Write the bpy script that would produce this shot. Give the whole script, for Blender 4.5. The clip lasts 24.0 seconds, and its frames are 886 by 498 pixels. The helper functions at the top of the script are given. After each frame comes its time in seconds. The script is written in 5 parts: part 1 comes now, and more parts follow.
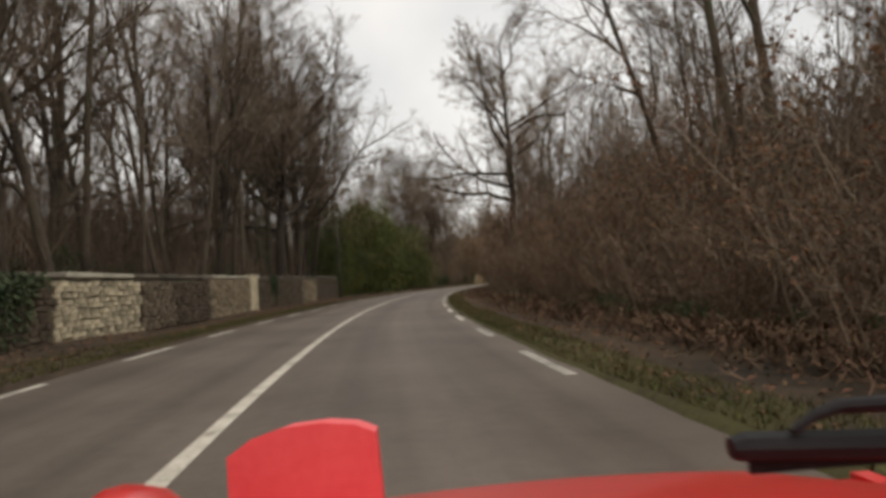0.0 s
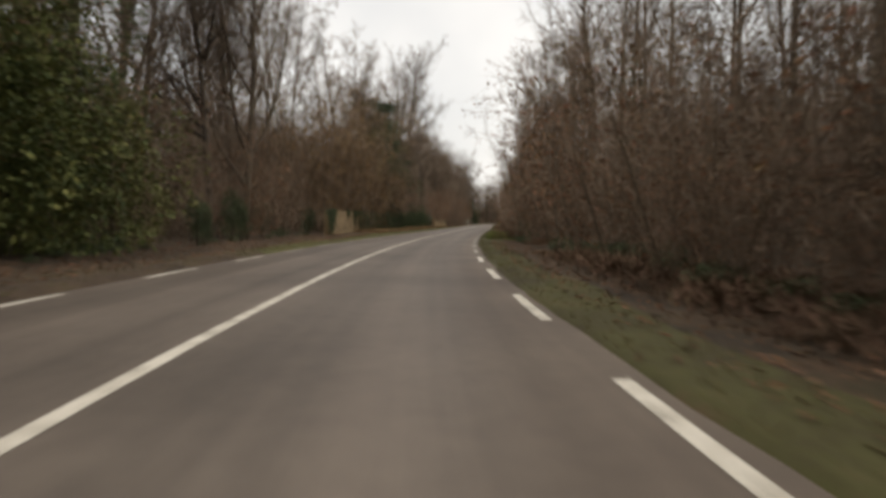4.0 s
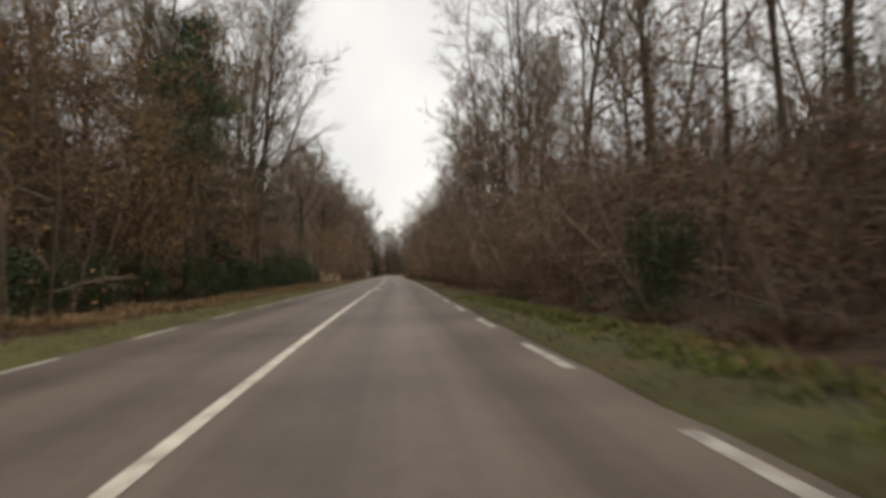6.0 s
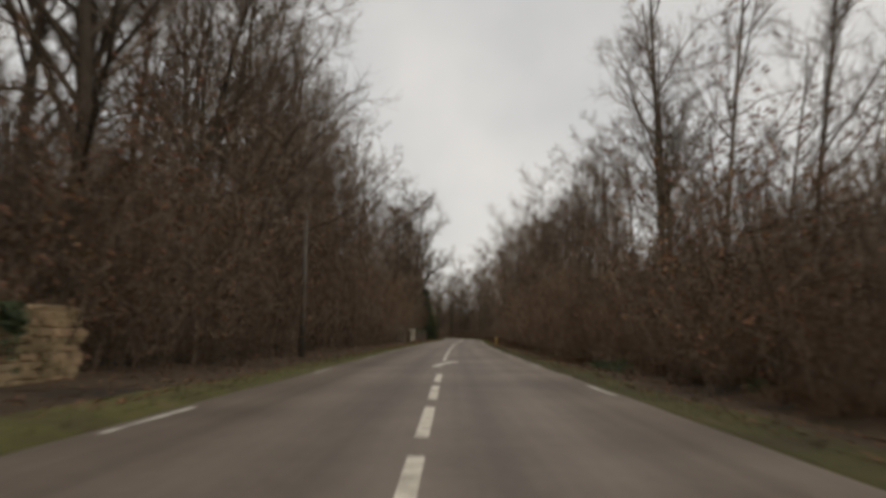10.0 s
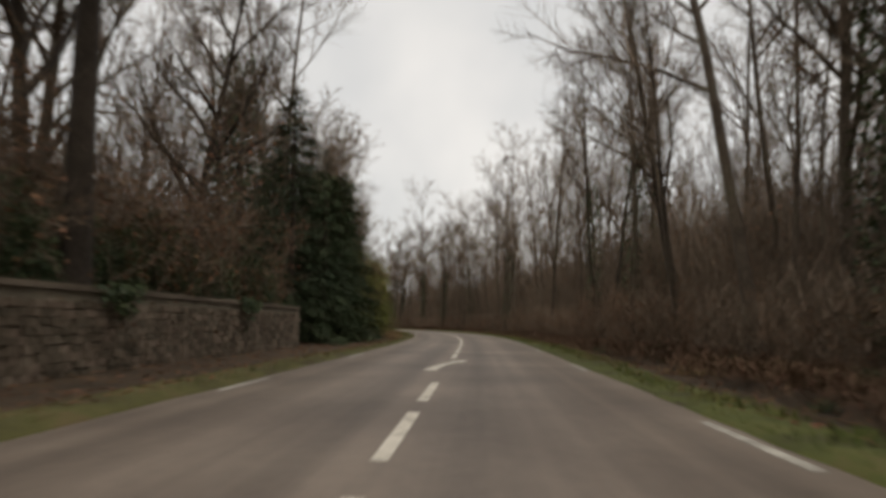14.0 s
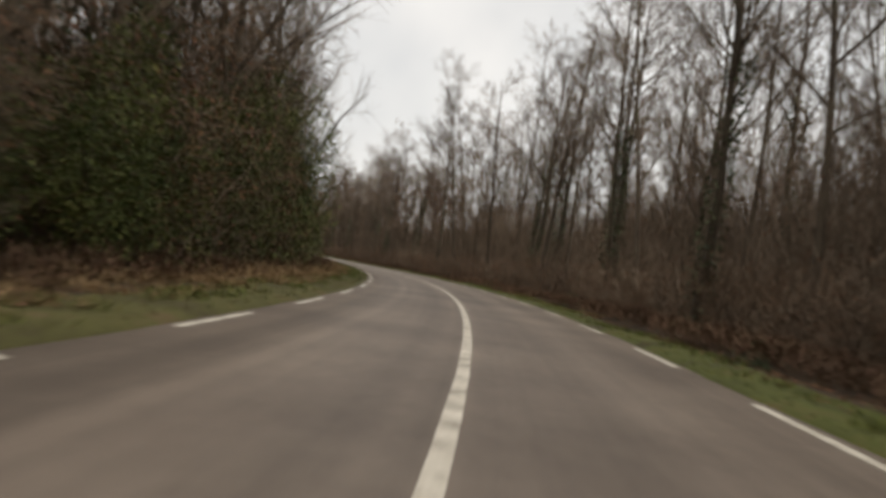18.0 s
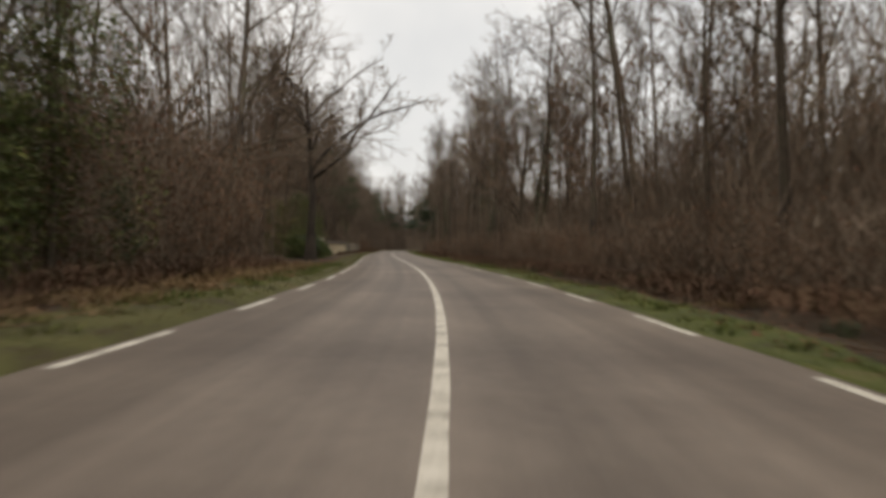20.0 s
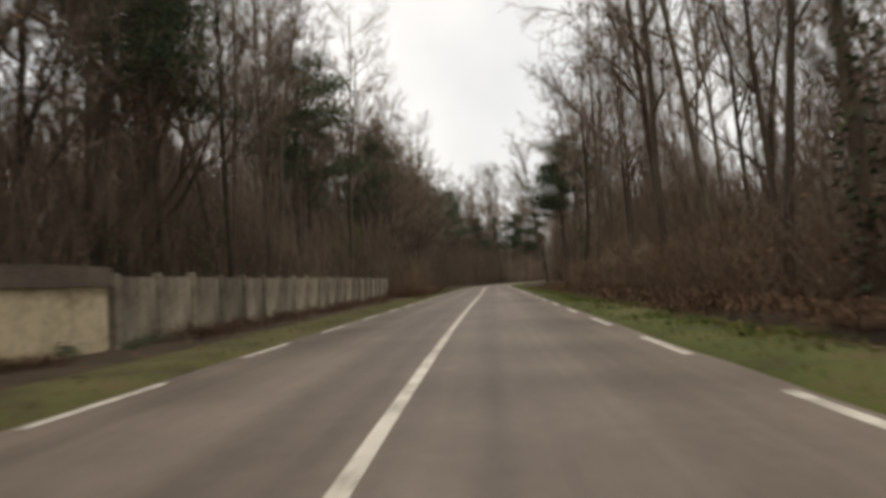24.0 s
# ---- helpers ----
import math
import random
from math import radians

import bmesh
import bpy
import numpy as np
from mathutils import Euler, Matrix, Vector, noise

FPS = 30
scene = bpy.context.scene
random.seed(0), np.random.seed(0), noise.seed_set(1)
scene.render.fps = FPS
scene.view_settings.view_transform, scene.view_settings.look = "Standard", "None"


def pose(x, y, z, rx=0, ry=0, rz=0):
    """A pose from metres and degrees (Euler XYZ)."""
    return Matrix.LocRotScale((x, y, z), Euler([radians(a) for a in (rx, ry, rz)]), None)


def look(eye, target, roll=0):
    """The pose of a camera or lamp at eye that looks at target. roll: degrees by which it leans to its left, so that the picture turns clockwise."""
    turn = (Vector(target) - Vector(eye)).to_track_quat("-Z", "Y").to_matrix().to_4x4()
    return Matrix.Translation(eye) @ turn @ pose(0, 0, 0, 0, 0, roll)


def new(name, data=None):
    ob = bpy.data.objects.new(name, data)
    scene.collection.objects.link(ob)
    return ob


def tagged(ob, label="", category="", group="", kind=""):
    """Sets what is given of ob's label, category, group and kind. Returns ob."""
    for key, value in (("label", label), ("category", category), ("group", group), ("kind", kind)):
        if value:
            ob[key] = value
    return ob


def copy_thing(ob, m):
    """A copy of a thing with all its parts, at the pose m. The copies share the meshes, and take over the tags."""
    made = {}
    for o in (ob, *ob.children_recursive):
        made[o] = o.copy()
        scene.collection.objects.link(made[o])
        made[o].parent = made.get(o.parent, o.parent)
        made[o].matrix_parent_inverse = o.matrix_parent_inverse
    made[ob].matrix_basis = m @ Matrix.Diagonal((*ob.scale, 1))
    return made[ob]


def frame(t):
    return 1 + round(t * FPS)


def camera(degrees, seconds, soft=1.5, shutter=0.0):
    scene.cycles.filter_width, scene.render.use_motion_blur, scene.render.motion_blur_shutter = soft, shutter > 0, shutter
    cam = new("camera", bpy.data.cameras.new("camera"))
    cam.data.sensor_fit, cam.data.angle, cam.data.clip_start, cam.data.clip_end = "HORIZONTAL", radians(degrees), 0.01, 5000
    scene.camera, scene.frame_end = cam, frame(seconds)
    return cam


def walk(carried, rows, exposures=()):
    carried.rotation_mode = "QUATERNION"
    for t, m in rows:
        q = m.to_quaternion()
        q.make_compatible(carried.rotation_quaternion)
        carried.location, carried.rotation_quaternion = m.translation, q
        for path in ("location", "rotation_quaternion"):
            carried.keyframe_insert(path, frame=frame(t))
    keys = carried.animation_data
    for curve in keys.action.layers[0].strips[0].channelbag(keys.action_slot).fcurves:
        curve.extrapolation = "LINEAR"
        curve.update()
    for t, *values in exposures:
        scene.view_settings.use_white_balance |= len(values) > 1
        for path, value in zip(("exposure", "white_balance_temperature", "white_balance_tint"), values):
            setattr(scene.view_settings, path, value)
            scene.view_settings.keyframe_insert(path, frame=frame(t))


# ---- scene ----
cam = camera(60.3, 24.0, soft=3.8, shutter=0.25)

# ---- the road's line: curvature (1/km, left positive) every 20 m from s = -40 ----
BENDS = [-3.32, -3.36, -3.27, -2.78, -2.57, -2.89, -3.21, -3.2, -2.07, -1.0, -0.25, -0.07, 0.63, 0.28, -0.16, -0.34,
         -0.38, -0.39, -0.36, -0.15, 0.45, 2.04, 3.71, 4.18, 4.71, 5.05, 4.44, 2.55, 0.94, 0.06, -0.55, -0.8, -0.36,
         0.25, 0.3, -0.5, -3, -7, -10, -11, -11, -11, -11, -11, -11, -8]
S_FIRST, S_LAST, STEP = -40.0, 860.0, 2.0
S_ALL = np.arange(S_FIRST, S_LAST + 0.1, STEP)
K_ALL = np.interp(S_ALL, S_FIRST + 20.0 * np.arange(len(BENDS)), BENDS) * 1e-3
I_ZERO = int(-S_FIRST / STEP)


def summed(v):
    out = np.concatenate([[0.0], np.cumsum((v[1:] + v[:-1]) / 2 * STEP)])
    return out - out[I_ZERO]


TURN = summed(K_ALL)
LINE_X, LINE_Y = summed(-np.sin(TURN)), summed(np.cos(TURN))


def heading(s):
    return float(np.interp(s, S_ALL, TURN))


def place(s, d, z=0.0):
    """A point s metres along the road and d metres to the right of its centre line."""
    a = heading(s)
    return Vector((float(np.interp(s, S_ALL, LINE_X)) + d * math.cos(a),
                   float(np.interp(s, S_ALL, LINE_Y)) + d * math.sin(a), z))


def stand(s, d, z=0.0, turn=0.0, scale=1.0, height=None):
    """A pose on the road's plan: y along the road, x to its right."""
    m = Matrix.Translation(place(s, d, z)) @ Matrix.Rotation(heading(s) + radians(turn), 4, "Z")
    return m @ Matrix.Diagonal((scale, scale, height or scale, 1))


# ---- the drive: seconds, metres along, metres to the right, turn, tilt, lean in degrees ----
EYE = 1.0
DRIVE = [
    (0.0, 0.00, 1.15, -6.38, 2.39, -3.54), (1.0, 21.91, 1.08, -7.02, 1.09, -0.50), (2.0, 44.78, 1.12, -5.40, 2.56,
    -0.91), (3.0, 67.72, 1.47, -3.31, 0.74, 0.92), (3.5, 79.36, 1.66, -3.28, -0.96, 0.65), (5.5, 125.18, 1.53, -2.35,
    -0.79, -1.50), (6.0, 136.58, 1.31, -4.43, 1.66, -1.73), (7.0, 160.63, 0.84, -0.21, 2.49, 0.31), (8.0, 185.39,
    0.55, 0.03, 3.78, 0.93), (9.0, 210.24, 0.21, 0.53, 3.72, 3.29), (10.0, 235.46, 0.25, 0.57, 6.37, 0.93), (10.5,
    248.05, 0.21, 0.99, 7.26, 1.34), (12.5, 298.66, 0.33, 2.29, 7.89, 1.13), (13.0, 311.17, 0.37, 2.99, 8.38, 0.93),
    (13.5, 323.16, 0.57, 1.49, 7.44, 1.09), (14.0, 335.22, 0.70, 2.61, 5.61, 0.53), (14.5, 347.22, 1.00, 3.40, 4.36,
    1.36), (15.0, 359.15, 0.74, 5.21, 4.66, 3.90), (16.0, 382.95, 0.43, 5.06, 3.91, 3.49), (17.0, 406.74, 0.26, 5.24,
    3.46, 5.87), (18.0, 430.67, 0.19, 5.12, 1.34, 7.62), (19.0, 454.73, 0.06, 3.89, 3.22, 4.71), (19.5, 466.71, 0.05,
    1.79, 0.38, 2.59), (21.5, 514.47, 0.38, 3.95, 2.62, -0.25), (22.0, 526.31, 0.38, 0.34, -0.45, 0.30), (23.0,
    550.16, 0.44, 3.31, 2.21, -1.14), (24.0, 573.95, 0.74, 2.67, 2.50, -3.29)]
D_T = np.array([r[0] for r in DRIVE])


def smooth(t, column):
    """Cubic through the column's values, with the slopes of their neighbours."""
    v = np.array([r[column] for r in DRIVE])
    slope = np.gradient(v, D_T)
    i = min(max(int(np.searchsorted(D_T, t, "right")) - 1, 0), len(D_T) - 2)
    h = D_T[i + 1] - D_T[i]
    u = (t - D_T[i]) / h
    return float((1 + 2 * u) * (1 - u) ** 2 * v[i] + u * (1 - u) ** 2 * h * slope[i]
                 + u * u * (3 - 2 * u) * v[i + 1] + u * u * (u - 1) * h * slope[i + 1])


def seat(t, along=None):
    """The camera's pose at t seconds."""
    s = smooth(t, 1) if along is None else along
    d, turn, tilt, lean = (smooth(t, c) for c in (2, 3, 4, 5))
    a, p, q = heading(s) + radians(turn), radians(tilt), radians(lean)
    fwd = Vector((-math.sin(a) * math.cos(p), math.cos(a) * math.cos(p), math.sin(p)))
    side = Vector((math.cos(a), math.sin(a), 0))
    up = side.cross(fwd)
    right, top = side * math.cos(q) + up * math.sin(q), up * math.cos(q) - side * math.sin(q)
    m = Matrix((right, top, -fwd)).transposed().to_4x4()
    m.translation = place(s, d, EYE)
    return m


PATH = [(0.0, seat(0.0)), (1 / 30, seat(1 / 30, 0.12)), (0.1, seat(0.1, 1.2)), (0.2, seat(0.2, 4.1)), (0.3, seat(0.3, 7.1))]
PATH += [(k / 2, seat(k / 2)) for k in range(1, 49)]
walk(cam, PATH, [(t, stops, 7400, 13.5) for t, stops in (
    (0.0, 0.1), (1.0, 0.26), (2.0, 0.08), (3.0, 0.2), (5.5, 0.2), (7.0, -0.04), (8.0, -0.16), (9.0, -0.08), (10.0, -0.3), (13.0, -0.22), (14.0, -0.06),
    (15.0, 0.2), (16.0, 0.12), (17.0, 0.12), (18.0, 0.1), (19.5, 0.1), (22.0, 0.2), (23.0, 0.26), (24.0, 0.26))])

# ---- light: a bright overcast sky ----
world = bpy.data.worlds.new("overcast")
world.use_nodes = True
scene.world = world
wt = world.node_tree
sky = wt.nodes.new("ShaderNodeTexSky")
sky.sky_type, sky.sun_disc = "NISHITA", False
sky.sun_elevation, sky.sun_rotation, sky.dust_density = radians(38), radians(200), 4.0
grey = wt.nodes.new("ShaderNodeMixRGB")
grey.inputs[0].default_value = 0.88
sky_gain = wt.nodes.new("ShaderNodeMixRGB")
sky_gain.blend_type = "MULTIPLY"
sky_gain.inputs[0].default_value = 1.0
sky_gain.inputs[2].default_value = (0.1, 0.1, 0.1, 1)
cloud_map = wt.nodes.new("ShaderNodeTexCoord")
cloud_noise = wt.nodes.new("ShaderNodeTexNoise")
cloud_noise.inputs["Scale"].default_value = 3.0
cloud_noise.inputs["Detail"].default_value = 4
cloud_ramp = wt.nodes.new("ShaderNodeValToRGB")
cloud_ramp.color_ramp.elements[0].position, cloud_ramp.color_ramp.elements[0].color = 0.34, (0.7, 0.765, 0.825, 1)
cloud_ramp.color_ramp.elements[1].position, cloud_ramp.color_ramp.elements[1].color = 0.64, (0.93, 0.98, 1.02, 1)
wt.links.new(cloud_map.outputs["Generated"], cloud_noise.inputs["Vector"])
wt.links.new(cloud_noise.outputs["Fac"], cloud_ramp.inputs[0])
wt.links.new(sky.outputs[0], sky_gain.inputs[1])
wt.links.new(sky_gain.outputs[0], grey.inputs[1])
wt.links.new(cloud_ramp.outputs[0], grey.inputs[2])
wt.links.new(grey.outputs[0], wt.nodes["Background"].inputs[0])
wt.nodes["Background"].inputs[1].default_value = 1.0
sun = new("sun", bpy.data.lights.new("sun", "SUN"))
sun.data.energy, sun.data.angle, sun.data.color = 1.4, radians(55), (1.0, 0.99, 0.98)
sun.matrix_world = look((0, 0, 80), (-8, 20, 0))


# ---- materials ----
def surface(name, colours, scale=3.0, rough=0.8, bump=0.3, fine=60.0, coat=0.0, metal=0.0, spots=None, per_piece=0.0, coord="Object", bump_scale=None):
    """A material of two to four colours mixed by broad and fine noise, with fine relief."""
    m = bpy.data.materials.new(name)
    m.use_nodes = True
    t, n = m.node_tree, m.node_tree.nodes
    b = n["Principled BSDF"]
    at = n.new("ShaderNodeTexCoord")
    broad, grain = n.new("ShaderNodeTexNoise"), n.new("ShaderNodeTexNoise")
    for node, size, detail in ((broad, scale, 6), (grain, fine, 4)):
        node.inputs["Scale"].default_value, node.inputs["Detail"].default_value = size, detail
        t.links.new(at.outputs[coord], node.inputs["Vector"])
    mixed = n.new("ShaderNodeMath")
    mixed.operation = "MULTIPLY_ADD"
    mixed.inputs[1].default_value = 0.35
    scaled = n.new("ShaderNodeMath")
    scaled.operation = "MULTIPLY"
    scaled.inputs[1].default_value = 0.65
    t.links.new(broad.outputs["Fac"], scaled.inputs[0])
    t.links.new(grain.outputs["Fac"], mixed.inputs[0])
    t.links.new(scaled.outputs[0], mixed.inputs[2])
    ramp = n.new("ShaderNodeValToRGB")
    els = ramp.color_ramp.elements
    while len(els) < len(colours):
        els.new(0.5)
    for i, c in enumerate(colours):
        els[i].position = 0.36 + 0.28 * i / (len(colours) - 1)
        els[i].color = (*c, 1)
    last = ramp.outputs[0]
    if per_piece:
        info, vary = n.new("ShaderNodeObjectInfo"), n.new("ShaderNodeHueSaturation")
        span = n.new("ShaderNodeMapRange")
        span.inputs["To Min"].default_value, span.inputs["To Max"].default_value = 1 - per_piece, 1 + per_piece
        t.links.new(info.outputs["Random"], span.inputs["Value"])
        t.links.new(span.outputs[0], vary.inputs["Value"])
        t.links.new(last, vary.inputs["Color"])
        last = vary.outputs[0]
    t.links.new(mixed.outputs[0], ramp.inputs[0])
    t.links.new(last, b.inputs["Base Color"])
    b.inputs["Roughness"].default_value, b.inputs["Metallic"].default_value = rough, metal
    b.inputs["Coat Weight"].default_value = coat
    b.inputs["Specular IOR Level"].default_value = 0.5 if rough < 0.6 else 0.25
    if bump:
        relief = n.new("ShaderNodeBump")
        relief.inputs["Strength"].default_value, relief.inputs["Distance"].default_value = bump, bump_scale or 0.02
        t.links.new(mixed.outputs[0], relief.inputs["Height"])
        t.links.new(relief.outputs[0], b.inputs["Normal"])
    return m


def islands(m, amount=0.35, hue=0.02):
    """Lets each leaf or stone of a joined mesh differ a little."""
    t, n = m.node_tree, m.node_tree.nodes
    b = n["Principled BSDF"]
    src = b.inputs["Base Color"].links[0].from_socket
    geo, vary, span, tint = (n.new(k) for k in ("ShaderNodeNewGeometry", "ShaderNodeHueSaturation", "ShaderNodeMapRange", "ShaderNodeMapRange"))
    span.inputs["To Min"].default_value, span.inputs["To Max"].default_value = 1 - amount, 1 + amount
    tint.inputs["To Min"].default_value, tint.inputs["To Max"].default_value = 0.5 + hue, 0.5 - hue
    t.links.new(geo.outputs["Random Per Island"], span.inputs["Value"])
    t.links.new(geo.outputs["Random Per Island"], tint.inputs["Value"])
    t.links.new(span.outputs[0], vary.inputs["Value"])
    t.links.new(tint.outputs[0], vary.inputs["Hue"])
    t.links.new(src, vary.inputs["Color"])
    t.links.new(vary.outputs[0], b.inputs["Base Color"])
    return m


def road_surface():
    """Damp asphalt: speckle, patches, and smoother wheel tracks that follow the road."""
    m = surface("asphalt", [(0.098, 0.078, 0.062), (0.142, 0.114, 0.091), (0.186, 0.151, 0.12)], 0.3, 0.62, 0.6, 90, bump_scale=0.008)
    t, n = m.node_tree, m.node_tree.nodes
    b = n["Principled BSDF"]
    src = b.inputs["Base Color"].links[0].from_socket
    at, stretch, streak = n.new("ShaderNodeUVMap"), n.new("ShaderNodeMapping"), n.new("ShaderNodeTexNoise")
    stretch.inputs["Scale"].default_value = (2.4, 0.02, 1)
    streak.inputs["Scale"].default_value, streak.inputs["Detail"].default_value = 1.0, 5
    t.links.new(at.outputs[0], stretch.inputs[0])
    t.links.new(stretch.outputs[0], streak.inputs["Vector"])
    split, wave, amount = n.new("ShaderNodeSeparateXYZ"), n.new("ShaderNodeMath"), n.new("ShaderNodeMath")
    t.links.new(at.outputs[0], split.inputs[0])
    scale = n.new("ShaderNodeMath")
    scale.operation, scale.inputs[1].default_value = "MULTIPLY", 2 * math.pi / 1.55
    t.links.new(split.outputs[0], scale.inputs[0])
    wave.operation = "COSINE"
    t.links.new(scale.outputs[0], wave.inputs[0])
    amount.operation, amount.inputs[1].default_value = "MULTIPLY_ADD", 0.12
    t.links.new(wave.outputs[0], amount.inputs[0])
    t.links.new(streak.outputs["Fac"], amount.inputs[2])
    grit = n.new("ShaderNodeTexNoise")
    grit.inputs["Scale"].default_value, grit.inputs["Detail"].default_value = 5.0, 8
    t.links.new(at.outputs[0], grit.inputs["Vector"])
    blend = n.new("ShaderNodeMath")
    blend.operation, blend.inputs[1].default_value = "MULTIPLY_ADD", 0.5
    lower = n.new("ShaderNodeMath")
    lower.operation, lower.inputs[1].default_value = "SUBTRACT", 0.25
    t.links.new(amount.outputs[0], lower.inputs[0])
    t.links.new(grit.outputs["Fac"], blend.inputs[0])
    t.links.new(lower.outputs[0], blend.inputs[2])
    amount = blend
    span, vary = n.new("ShaderNodeMapRange"), n.new("ShaderNodeHueSaturation")
    span.inputs["From Min"].default_value, span.inputs["From Max"].default_value = 0.25, 0.75
    span.inputs["To Min"].default_value, span.inputs["To Max"].default_value = 0.72, 1.22
    t.links.new(amount.outputs[0], span.inputs["Value"])
    # paler towards the sides, where no wheel runs
    off, square, pale_sides = n.new("ShaderNodeMath"), n.new("ShaderNodeMath"), n.new("ShaderNodeMath")
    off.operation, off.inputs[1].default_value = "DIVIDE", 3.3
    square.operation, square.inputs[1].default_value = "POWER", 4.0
    pale_sides.operation, pale_sides.inputs[1].default_value = "MULTIPLY_ADD", 0.3
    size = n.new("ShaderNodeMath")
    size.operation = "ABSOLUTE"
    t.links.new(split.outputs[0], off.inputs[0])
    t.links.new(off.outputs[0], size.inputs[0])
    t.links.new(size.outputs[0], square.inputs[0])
    t.links.new(square.outputs[0], pale_sides.inputs[0])
    t.links.new(span.outputs[0], pale_sides.inputs[2])
    # the first stretch is darker: its own tone, and lens darkening put into the colour
    early_tone, toned = n.new("ShaderNodeMapRange"), n.new("ShaderNodeMath")
    early_tone.inputs["From Min"].default_value, early_tone.inputs["From Max"].default_value = 190.0, 300.0
    early_tone.inputs["To Min"].default_value, early_tone.inputs["To Max"].default_value = 0.76, 1.0
    toned.operation = "MULTIPLY"
    t.links.new(split.outputs[1], early_tone.inputs["Value"])
    t.links.new(pale_sides.outputs[0], toned.inputs[0])
    t.links.new(early_tone.outputs[0], toned.inputs[1])
    t.links.new(toned.outputs[0], vary.inputs["Value"])
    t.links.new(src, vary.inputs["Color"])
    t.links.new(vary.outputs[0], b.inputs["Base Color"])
    return m


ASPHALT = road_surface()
PAINT = surface("road_paint", [(0.24, 0.215, 0.175), (0.5, 0.465, 0.39), (0.64, 0.6, 0.52)], 2.6, 0.6, 0.4, 26)
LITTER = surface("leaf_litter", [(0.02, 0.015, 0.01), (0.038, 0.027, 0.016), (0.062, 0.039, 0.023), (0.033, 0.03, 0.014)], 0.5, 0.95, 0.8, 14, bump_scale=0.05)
VERGE = surface("verge_grass", [(0.05, 0.036, 0.02), (0.056, 0.064, 0.018), (0.078, 0.088, 0.022), (0.105, 0.08, 0.036)], 0.7, 0.95, 0.8, 9, bump_scale=0.04)
MIXED = surface("mixed_verge", [(0.05, 0.035, 0.02), (0.062, 0.058, 0.02), (0.08, 0.078, 0.025), (0.105, 0.076, 0.036)], 0.7, 0.95, 0.8, 9, bump_scale=0.04)
OLIVE = surface("olive_verge", [(0.034, 0.024, 0.015), (0.05, 0.043, 0.018), (0.06, 0.058, 0.02), (0.08, 0.056, 0.028)], 0.6, 0.95, 0.8, 9, bump_scale=0.04)
GROUND = surface("forest_ground", [(0.035, 0.027, 0.02), (0.07, 0.045, 0.028), (0.055, 0.05, 0.025)], 0.05, 0.95, 0.6, 3)
BARK = surface("bark", [(0.046, 0.036, 0.027), (0.082, 0.064, 0.048), (0.115, 0.092, 0.067), (0.074, 0.073, 0.044)], 0.9, 0.95, 0.8, 14, bump_scale=0.03, per_piece=0.3)
DARK_BARK = surface("oak_bark", [(0.03, 0.024, 0.019), (0.055, 0.044, 0.034), (0.08, 0.066, 0.05)], 0.9, 0.95, 0.8, 14, bump_scale=0.03)
TWIG = islands(surface("twigs", [(0.108, 0.081, 0.058), (0.155, 0.117, 0.084), (0.205, 0.158, 0.115)], 0.4, 0.9, 0.0, 9, per_piece=0.25), 0.35, 0.01)
BROWN_LEAF = islands(surface("dead_leaves", [(0.12, 0.066, 0.036), (0.18, 0.098, 0.052), (0.225, 0.135, 0.075)], 0.5, 0.85, 0.0, 7, per_piece=0.25), 0.4)
OCHRE_LEAF = islands(surface("ochre_leaves", [(0.15, 0.09, 0.036), (0.23, 0.142, 0.06), (0.29, 0.19, 0.085)], 0.5, 0.85, 0.0, 7, per_piece=0.2), 0.4)
GREEN_LEAF = islands(surface("evergreen_leaves", [(0.048, 0.066, 0.022), (0.083, 0.103, 0.03), (0.134, 0.142, 0.043)], 0.45, 0.72, 0.0, 7, per_piece=0.25), 0.45, 0.03)
IVY = islands(surface("ivy_leaves", [(0.036, 0.056, 0.026), (0.058, 0.084, 0.037), (0.085, 0.108, 0.046)], 0.6, 0.6, 0.0, 7), 0.45, 0.03)
NEEDLE = islands(surface("pine_needles", [(0.026, 0.044, 0.024), (0.045, 0.068, 0.034), (0.066, 0.086, 0.04)], 0.5, 0.85, 0.0, 8, per_piece=0.2), 0.4)
RUST_FROND = islands(surface("dead_bracken", [(0.07, 0.044, 0.028), (0.115, 0.07, 0.042), (0.16, 0.105, 0.064)], 0.5, 0.9, 0.0, 7, per_piece=0.25), 0.4, 0.02)
BLADE = islands(surface("grass_blades", [(0.062, 0.086, 0.02), (0.1, 0.122, 0.03), (0.15, 0.13, 0.055)], 0.12, 0.8, 0.0, 5), 0.4, 0.03)
DULL_BLADE = islands(surface("dull_grass_blades", [(0.05, 0.05, 0.02), (0.085, 0.075, 0.03), (0.13, 0.095, 0.05)], 0.12, 0.8, 0.0, 5), 0.4, 0.03)
OLIVE_LEAF = islands(surface("olive_green_leaves", [(0.066, 0.077, 0.022), (0.116, 0.126, 0.034), (0.178, 0.17, 0.048)], 0.45, 0.72, 0.0, 7, per_piece=0.2), 0.45, 0.03)
LIME_LEAF = islands(surface("yellow_green_leaves", [(0.085, 0.105, 0.022), (0.145, 0.16, 0.034), (0.21, 0.21, 0.055)], 0.45, 0.75, 0.0, 7, per_piece=0.2), 0.45, 0.03)
STRAW = islands(surface("dead_grass", [(0.15, 0.1, 0.05), (0.24, 0.165, 0.085), (0.31, 0.225, 0.12)], 0.5, 0.9, 0.0, 6, per_piece=0.25), 0.4, 0.02)


